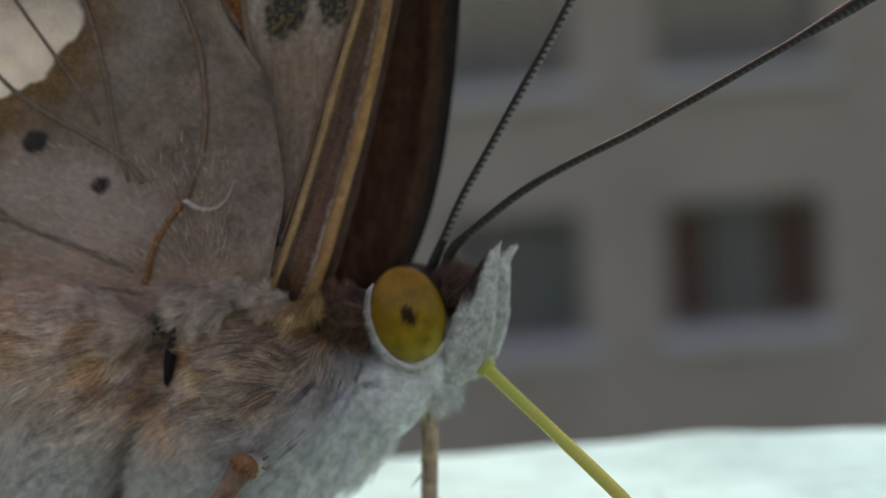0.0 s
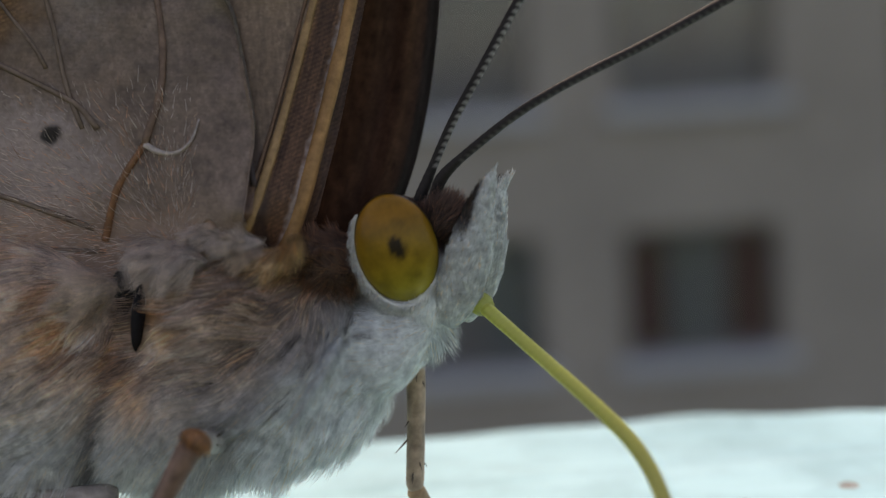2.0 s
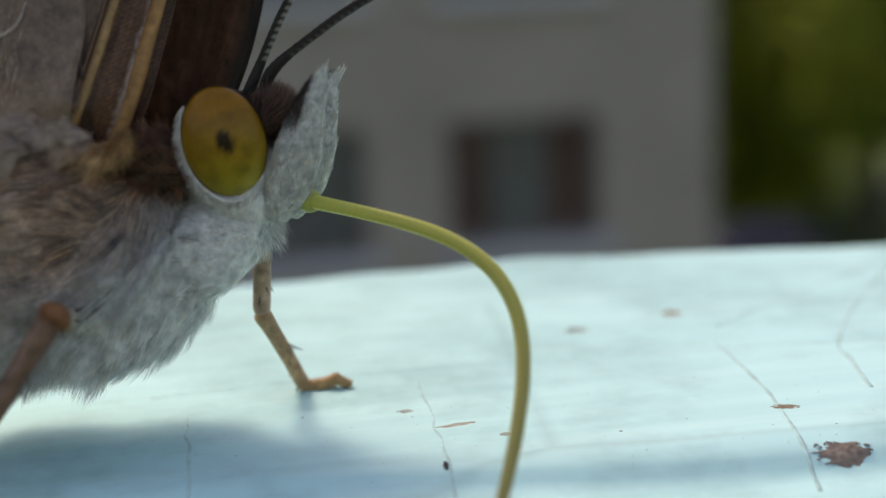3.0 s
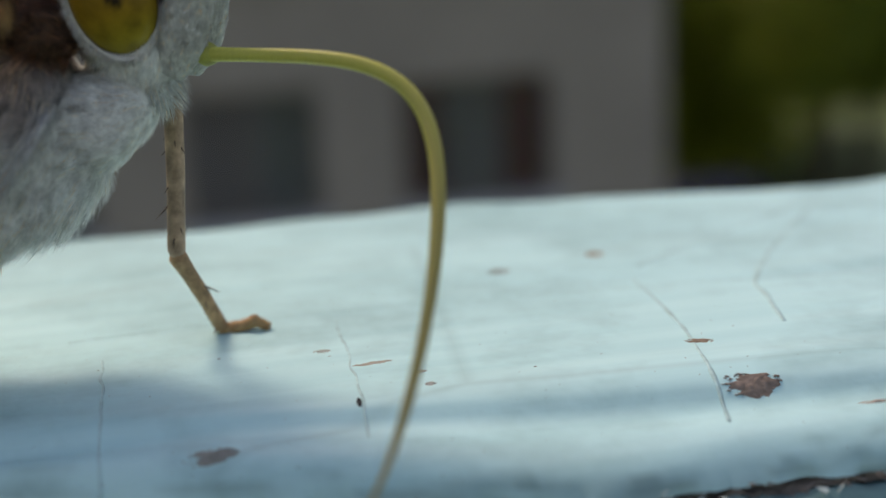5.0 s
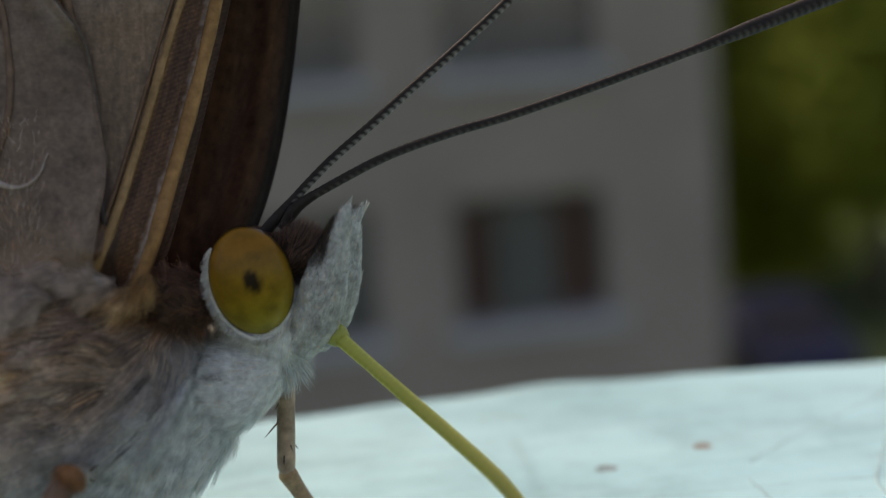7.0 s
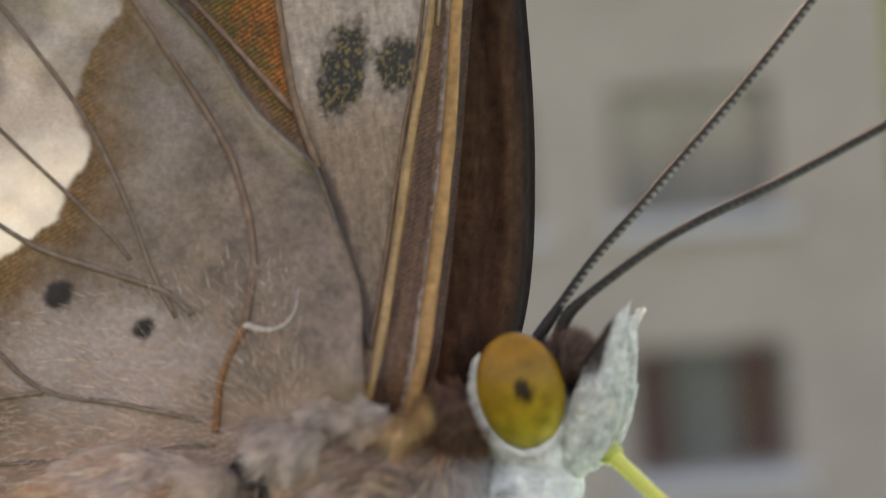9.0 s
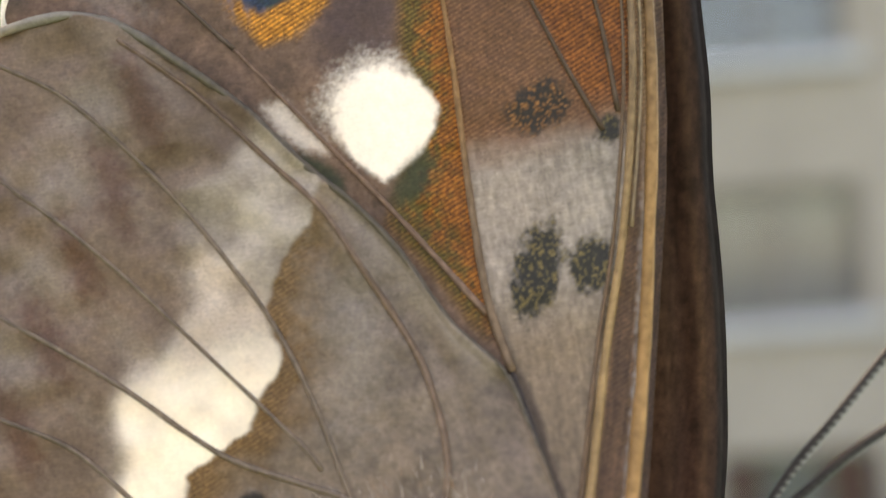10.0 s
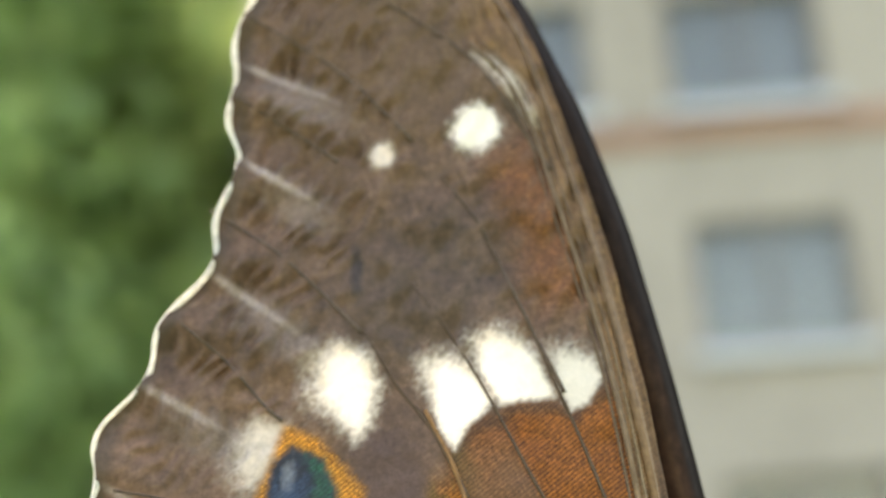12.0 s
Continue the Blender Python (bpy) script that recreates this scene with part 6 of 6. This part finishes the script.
def tree(name, x, y, height, spread, colour, seed, leaves, label, trunk=True, low=0.25, size=1.0):
    """A tapered trunk with limbs and an uneven crown of small leaf clumps."""
    r = np.random.default_rng(seed)
    top = tagged(new(name), label, "tree" if trunk else "bush", TREES if trunk else "bushes by the house")
    top.location = (x, y, GROUND)
    pieces = []
    stem = spline([(0, 0, -0.3), (0.1, 0.05, height * 0.3), (-0.1, 0.1, height * 0.6), (0.05, 0, height * 0.92)], 24)
    pieces.append(tube(stem, np.linspace(0.018 * height, 0.004 * height, 24), 10))
    tips = []
    for k in range(16):
        i = int(r.integers(5, 22))
        w, up = r.uniform(0, 2 * math.pi), r.uniform(0.15, 0.9)
        long = spread * r.uniform(0.5, 1.0) * (1.1 - i / 30)
        end = stem[i] + np.array((math.cos(w) * long, math.sin(w) * long, up * long))
        mid = (stem[i] + end) / 2 + r.normal(0, 0.1 * long, 3)
        pieces.append(tube(spline([stem[i], mid, end], 10), np.linspace(0.011, 0.003, 10) * height, 6))
        tips += [end, mid, (mid + end) / 2]
    v, f = join(pieces)
    part("trunk", mesh_of("trunk", v, f, True, 1.0), M_BARK, top)
    tips = np.array(tips)
    pick = r.integers(0, len(tips), leaves)
    c = tips[pick] + r.normal(0, 1, (leaves, 3)) * spread * (0.24, 0.24, 0.2)
    c[:, 2] = np.clip(c[:, 2], height * low, height * 1.05)
    d, e = r.normal(0, 1, (leaves, 3)), r.normal(0, 1, (leaves, 3))
    d /= np.linalg.norm(d, axis=1)[:, None]
    e = np.cross(d, e)
    e /= np.linalg.norm(e, axis=1)[:, None]
    s = r.uniform(0.07, 0.17, (leaves, 1)) * size
    v = np.stack([c - d * s * 1.5, c + e * s * 0.7 - d * s * 0.2, c + d * s * 1.6, c - e * s * 0.7 - d * s * 0.2], 1).reshape(-1, 3)
    f = np.arange(leaves * 4).reshape(-1, 4)
    tagged(part("crown", mesh_of("crown", v, f, False, 1.0), leaf_mat(name + "_leaf", colour), top), kind="stuff")


for spec in (("tree", 13.6, 23.5, 9.5, 3.2, (0.35, 0.44, 0.09), 11, 7000, "broad green tree beside the house"),
             ("tree", 13.5, 25.0, 12.0, 4.2, (0.33, 0.42, 0.1), 12, 9000, "tall dark green tree behind the house"),
             ("tree", -6.2, 16.5, 17.5, 3.6, (0.31, 0.46, 0.2), 13, 14000, "tall green tree beside the house", True, 0.1, 1.5),
             ("tree", -11.5, 22.0, 21.0, 5.0, (0.31, 0.46, 0.2), 14, 14000, "tall green tree on the lawn", True, 0.1, 2.2),
             ("tree", -6.5, 26.0, 24.0, 6.0, (0.31, 0.46, 0.2), 15, 16000, "tall green tree behind the lawn", True, 0.1, 2.4),
             ("tree", 9.0, 30.0, 13.0, 4.5, (0.32, 0.42, 0.11), 16, 5000, "tall green tree behind the house"),
             ("tree", -3.6, 30.0, 25.0, 6.0, (0.31, 0.46, 0.2), 19, 14000, "very tall green tree behind the house", True, 0.1, 2.4),
             ("tree", -14.0, 32.0, 27.0, 7.0, (0.31, 0.46, 0.2), 20, 15000, "very tall green tree behind the lawn", True, 0.05, 2.8),
             ("bush", 11.5, 28.0, 4.2, 2.6, (0.32, 0.38, 0.05), 17, 6000, "yellow-green bush behind the parked car", False, 0.05),
             ("bush", 14.5, 31.0, 5.2, 3.4, (0.34, 0.42, 0.07), 22, 8000, "broad bright green bush behind the lawn", False, 0.02, 1.4),
             ("tree", 13.4, 28.5, 18.0, 3.4, (0.3, 0.4, 0.1), 21, 12000, "tall dark green tree close behind the house", True, 0.3, 1.4)):
    tree(*spec)


def car():
    """A small parked car, seen from its front."""
    top = tagged(new("car"), "dark blue parked car on the lawn beside the house", "car")
    top.matrix_world = pose(9.15, 20.4, GROUND, 0, 0, -8)
    side = [(-2.05, 0.32), (-2.1, 0.62), (-1.95, 0.86), (-1.0, 0.98), (-0.45, 1.4), (0.9, 1.46), (1.6, 1.05), (2.0, 0.98), (2.08, 0.6), (2.0, 0.32)]
    bm = bmesh.new()
    rows = [[bm.verts.new((w * (0.84 if z < 1.1 else 0.68), y, z)) for y, z in side] for w in (-1, 1)]
    for r, flip in ((rows[0], False), (rows[1], True)):
        bm.faces.new(r[::-1] if flip else r)
    for i in range(len(side)):
        j = (i + 1) % len(side)
        bm.faces.new((rows[0][j], rows[0][i], rows[1][i], rows[1][j]))
    bmesh.ops.recalc_face_normals(bm, faces=bm.faces[:])
    bmesh.ops.bevel(bm, geom=bm.edges[:], offset=0.06, segments=2, affect="EDGES")
    me = bpy.data.meshes.new("body")
    bm.to_mesh(me)
    bm.free()
    paintwork = rough_mat("car_paint", (0.012, 0.02, 0.06), 0.6, 5.0, 0.2, 0.02, 0.001, 0.15)
    dark = rough_mat("car_dark", (0.02, 0.02, 0.022), 0.6, 30.0, 0.3, 0.2, 0.002)
    lamp = rough_mat("car_lamp", (0.05, 0.05, 0.055), 0.5, 30.0, 0.2, 0.1, 0.002)
    part("body", me, paintwork, top)
    part("windscreen", mesh_of("windscreen", [(-0.6, -0.93, 1.03), (0.6, -0.93, 1.03), (0.55, -0.5, 1.38), (-0.55, -0.5, 1.38), (-0.6, -0.96, 1.05), (0.6, -0.96, 1.05), (0.55, -0.53, 1.4), (-0.55, -0.53, 1.4)],
                                [[3, 2, 1, 0], [4, 5, 6, 7], [0, 1, 5, 4], [1, 2, 6, 5], [2, 3, 7, 6], [3, 0, 4, 7]], False, 1.0), dark, top)
    part("bumper", mesh_of("bumper", *box(-0.8, 0.8, -2.16, -2.0, 0.34, 0.52, 0.03), False, 1.0), dark, top)
    for x in (-0.62, 0.62):
        part("headlight", mesh_of("headlight", *ball((x, -2.03, 0.7), (0.16, 0.08, 0.1), 0, 8, 14), True, 1.0), lamp, top)
        for y in (-1.35, 1.3):
            v, f = tube([(x * 1.13, y, 0.31), (x * 1.13 + 0.18 * (1 if x > 0 else -1), y, 0.31)], 0.31, 20)
            part("wheel", mesh_of("wheel", v, f, False, 1.0), dark, top)


car()


# ---- what moves ----
# seconds, shift of the butterfly in mm, degrees of lean towards its head
SWAY = [
    (0.0, -0.22, 1.31, 0.17, 8.52),
    (0.5, -0.17, 0.95, 0.05, 7.13),
    (1.0, -0.24, 1.53, 0.89, 5.77),
    (1.5, -0.19, 1.46, 0.77, 5.49),
    (2.0, -0.13, 0.95, 0.33, 4.95),
    (2.5, -0.10, 0.64, -1.29, 8.12),
    (3.0, -0.66, -0.04, -1.56, 8.48),
    (3.2, -0.68, -0.15, -1.90, 8.45),
    (4.8, -0.53, 0.22, -0.41, 7.03),
    (5.0, -1.04, 0.37, 0.15, 6.85),
    (5.5, -0.52, 0.48, -0.75, 6.41),
    (6.0, -0.55, 0.62, -0.69, 5.96),
    (6.5, -0.04, 0.62, -1.30, 5.52),
    (7.0, -0.63, 1.11, -1.17, 8.09),
    (7.5, -0.28, 0.56, 1.19, 5.09),
    (7.7, -0.22, 0.08, 1.15, 4.73),
    (9.3, 0.06, 0.03, 1.10, -3.83),
    (9.5, -0.00, 0.00, 1.04, -3.43),
    (9.8, -0.00, 0.00, 1.00, -4.32),
    (10.0, 0.00, -0.00, 0.98, -4.55),
    (10.5, 0.00, -0.00, 0.96, -5.55),
    (11.0, -0.00, -0.00, 0.97, -8.51),
    (11.2, 0.00, 0.00, 0.95, -9.23),
    (11.5, -0.00, -0.00, 0.94, -9.67),
    (12.0, 0.00, 0.00, 0.93, -10.09),
]

# seconds; the head: shift in mm, degrees by which it is bowed against the thorax
HEAD = [
    (0.0, 0.18, -0.34, -11.25),
    (0.5, 0.14, -0.15, -10.69),
    (1.0, 0.19, -0.12, -9.13),
    (1.5, 0.16, -0.12, -9.57),
    (2.0, 0.12, -0.13, -9.43),
    (2.5, 0.22, -0.32, -10.56),
    (3.0, -0.00, 0.09, -11.60),
    (3.2, -0.04, 0.10, -11.77),
    (4.8, 0.10, 0.14, -9.94),
    (5.0, 0.11, 0.36, -14.50),
    (5.5, 0.15, 0.15, -11.86),
    (6.0, 0.19, 0.16, -11.74),
    (6.5, 0.24, 0.30, -12.00),
    (7.0, 0.17, 0.10, -11.30),
    (7.5, 0.27, 0.34, -9.77),
    (7.7, 0.24, 0.34, -7.99),
    (9.3, -0.04, -0.07, 0.62),
    (9.5, 0.00, 0.00, 0.00),
    (12.0, 0.00, 0.00, 0.00),
]

# seconds; the proboscis: first slope, knee, softness, second slope, bow, end slope, hook
CURL = [
    (0.0, -45.9, 6.34, 0.45, -70.3, -1.00, -80.0, 15.00),
    (0.5, -38.8, 6.26, 0.39, -78.5, -1.00, -80.0, 15.00),
    (0.8, -39.2, 5.60, 0.65, -88.2, -1.00, -90.2, 15.00),
    (1.0, -11.4, 6.07, 0.82, -106.1, -1.53, -80.0, 15.00),
    (1.2, -34.3, 5.60, 0.65, -93.3, -1.00, -96.3, 15.00),
    (1.5, -16.8, 6.40, 0.92, -98.3, -1.67, -80.0, 15.00),
    (2.0, -47.7, 5.97, 0.53, -86.0, -0.95, -80.0, 15.00),
    (2.5, -46.5, 6.86, 0.38, -63.8, -1.00, -80.0, 15.00),
    (2.8, -41.9, 5.60, 0.70, -86.9, -1.00, -88.9, 15.00),
    (3.0, -13.4, 5.80, 1.04, -111.2, -2.64, -80.0, 15.00),
    (3.2, -47.4, 5.60, 0.63, -88.6, -0.70, -88.5, 15.00),
    (4.8, -36.2, 6.20, 0.73, -77.9, -1.90, -205.4, 12.50),
    (5.0, -9.4, 5.82, 0.84, -103.6, -3.28, -112.3, 15.61),
    (5.5, -43.4, 5.63, 0.45, -77.4, -3.30, -80.6, 15.00),
    (5.7, -7.7, 5.10, 0.55, -102.7, -4.00, -110.7, 13.50),
    (6.0, -42.6, 5.14, 0.53, -65.0, -5.29, -181.6, 12.74),
    (6.2, -29.1, 5.60, 0.70, -63.1, -2.00, -196.1, 14.20),
    (6.5, 2.3, 5.48, 1.16, -69.0, -0.18, -81.1, 14.19),
    (6.6, -54.3, 5.60, 0.65, -79.3, -1.00, -85.3, 15.00),
    (7.0, -47.6, 6.35, 0.43, -73.6, -1.00, -80.0, 15.00),
    (7.5, -53.4, 6.11, 0.53, -74.3, -1.00, -80.0, 15.00),
    (7.7, -52.6, 6.40, 0.70, -74.8, -1.00, -84.4, 15.00),
    (9.3, -50.7, 6.40, 0.70, -69.7, -1.00, -79.7, 15.00),
    (12.0, -38.4, 6.20, 0.65, -63.4, -1.00, -73.4, 15.00),
]
# seconds; the near leg: shift of its knee in mm and turn in degrees
STEP = [(0.0, 0.70, 0.07, 0), (0.5, 0.53, 0.28, 0), (1.0, -0.03, -0.47, 0), (1.5, -0.15, -0.43, 0), (2.0, -0.04, -0.23, 0), (2.2, 0.50, 0.15, 0), (2.5, 2.43, 1.27, -25), (2.8, 1.10, 0.60, -4), (3.0, 0.94, 0.33, 0), (4.8, 0.80, 0.10, 0), (7.0, 0.66, 0.00, 0), (9.3, 0.00, 0.00, 0), (12.0, 0.00, 0.00, 0)]
# the far leg: seconds and mm by which it is set back; the forewings: seconds, mm, degrees at their hinge
PACE = ((0, 2.2, 2.5, 2.8, 12), (0, 0, -2.2, 0, 0))
WING = [(0.0, 0, -5.29), (0.5, 0, -3.21), (1.0, 0, -2.46), (1.5, 0, -2.63), (2.0, 0, -3.68), (2.5, 0, -3.08), (3.0, 0, -5.39), (3.2, 0, -5.39), (4.8, 0, -5.34), (5.0, 0, -5.34), (5.5, 0, -5.32), (6.0, 0, -5.31), (6.5, 0, -5.29), (7.0, 0, -3.58), (7.5, 0, -3.51), (7.7, 0, -3.16), (9.3, 0, -0.32), (9.5, 0, 0.00), (12.0, 0, 0.00)]
# seconds, degrees by which each antenna is lowered from its first slope
FEEL = [(0.0, -1.75, -0.50), (0.5, 0.00, -0.50), (1.0, -1.50, -0.25), (1.5, 0.75, 0.75), (2.0, -0.75, 1.25), (2.5, 1.25, -1.25), (3.0, -2.00, 1.50), (4.8, 2.00, 0.50), (6.5, 2.00, 1.50), (7.0, 18.50, 10.75), (7.5, 10.50, 3.00), (9.5, 10.00, 0.50), (10.0, 10.00, -2.00), (12.0, 10.00, -2.00)]


def sway(dx, dy, dz, lean):
    p = PIVOT * MM
    return Matrix.Translation(p + Vector((dx, dy, dz)) * MM) @ pose(0, 0, 0, 0, lean, 0) @ Matrix.Translation(-p)


def motions():
    rows = [(t, sway(dx, dy, dz + 0.47, lean - 1.1)) for t, dx, dy, dz, lean in SWAY]
    walk(butterfly, rows)
    walk(FAR_LEG, [(t, m.inverted() @ pose(np.interp(t, *PACE) * MM, 0, 0)) for t, m in rows])
    for ob in butterfly.children:
        if ob.name.startswith(("forewing", "far_forewing")):
            hinge = Vector((-3.6, -1.0, 9.2)) * MM
            walk(ob, [(t, Matrix.Translation(hinge + Vector((dx * MM, 0, 0))) @ pose(0, 0, 0, 0, turn, 0) @ Matrix.Translation(-hinge)) for t, dx, turn in WING])
    bow = [(t, Matrix.Translation((EYE + Vector((dx, 0, dz))) * MM) @ pose(0, 0, 0, 0, turn, 0)) for t, dx, dz, turn in HEAD]
    for ob in butterfly.children:
        if ob.name.startswith(("head", "chin", "forehead", "eye", "far_eye", "palp")):
            tilt = 0 if "eye" in ob.name else 10
            walk(ob, [(t, m @ pose(0, 0, 0, 0, tilt, 0) @ Matrix.Translation(-PUPIL * MM)) for t, m in bow])
        if ob.name.startswith("proboscis"):
            walk(ob, [(t, m @ Matrix.Translation(-EYE * MM)) for t, m in bow])
    knee = Vector((-5.72, -4.45, 4.75)) * MM
    walk(NEAR_LEG, [(t, Matrix.Translation(knee + Vector((dx, 0, dz)) * MM) @ pose(0, 0, 0, 0, turn, 0) @ Matrix.Translation(-knee)) for t, dx, dz, turn in STEP])
    shapes = [(t, curl_poses(*p)) for t, *p in CURL]
    for i, ring in enumerate(RING_PARTS):
        walk(ring, [(t, q[i]) for t, q in shapes])
    for ob, base, k in ((ANT_A, BASE_A, 1), (ANT_B, BASE_B, 2)):
        times = sorted({r[0] for r in FEEL} | {r[0] for r in HEAD})
        rows = []
        for t in times:
            dx, dz, turn = (np.interp(t, [r[0] for r in HEAD], [r[i] for r in HEAD]) for i in (1, 2, 3))
            fall = np.interp(t, [r[0] for r in FEEL], [r[k] for r in FEEL])
            rows.append((t, Matrix.Translation((EYE + Vector((dx, 0, dz))) * MM) @ pose(0, 0, 0, 0, turn, 0) @ Matrix.Translation((base - EYE) * MM) @ pose(0, 0, 0, 0, fall, 0)))
        walk(ob, rows)


motions()
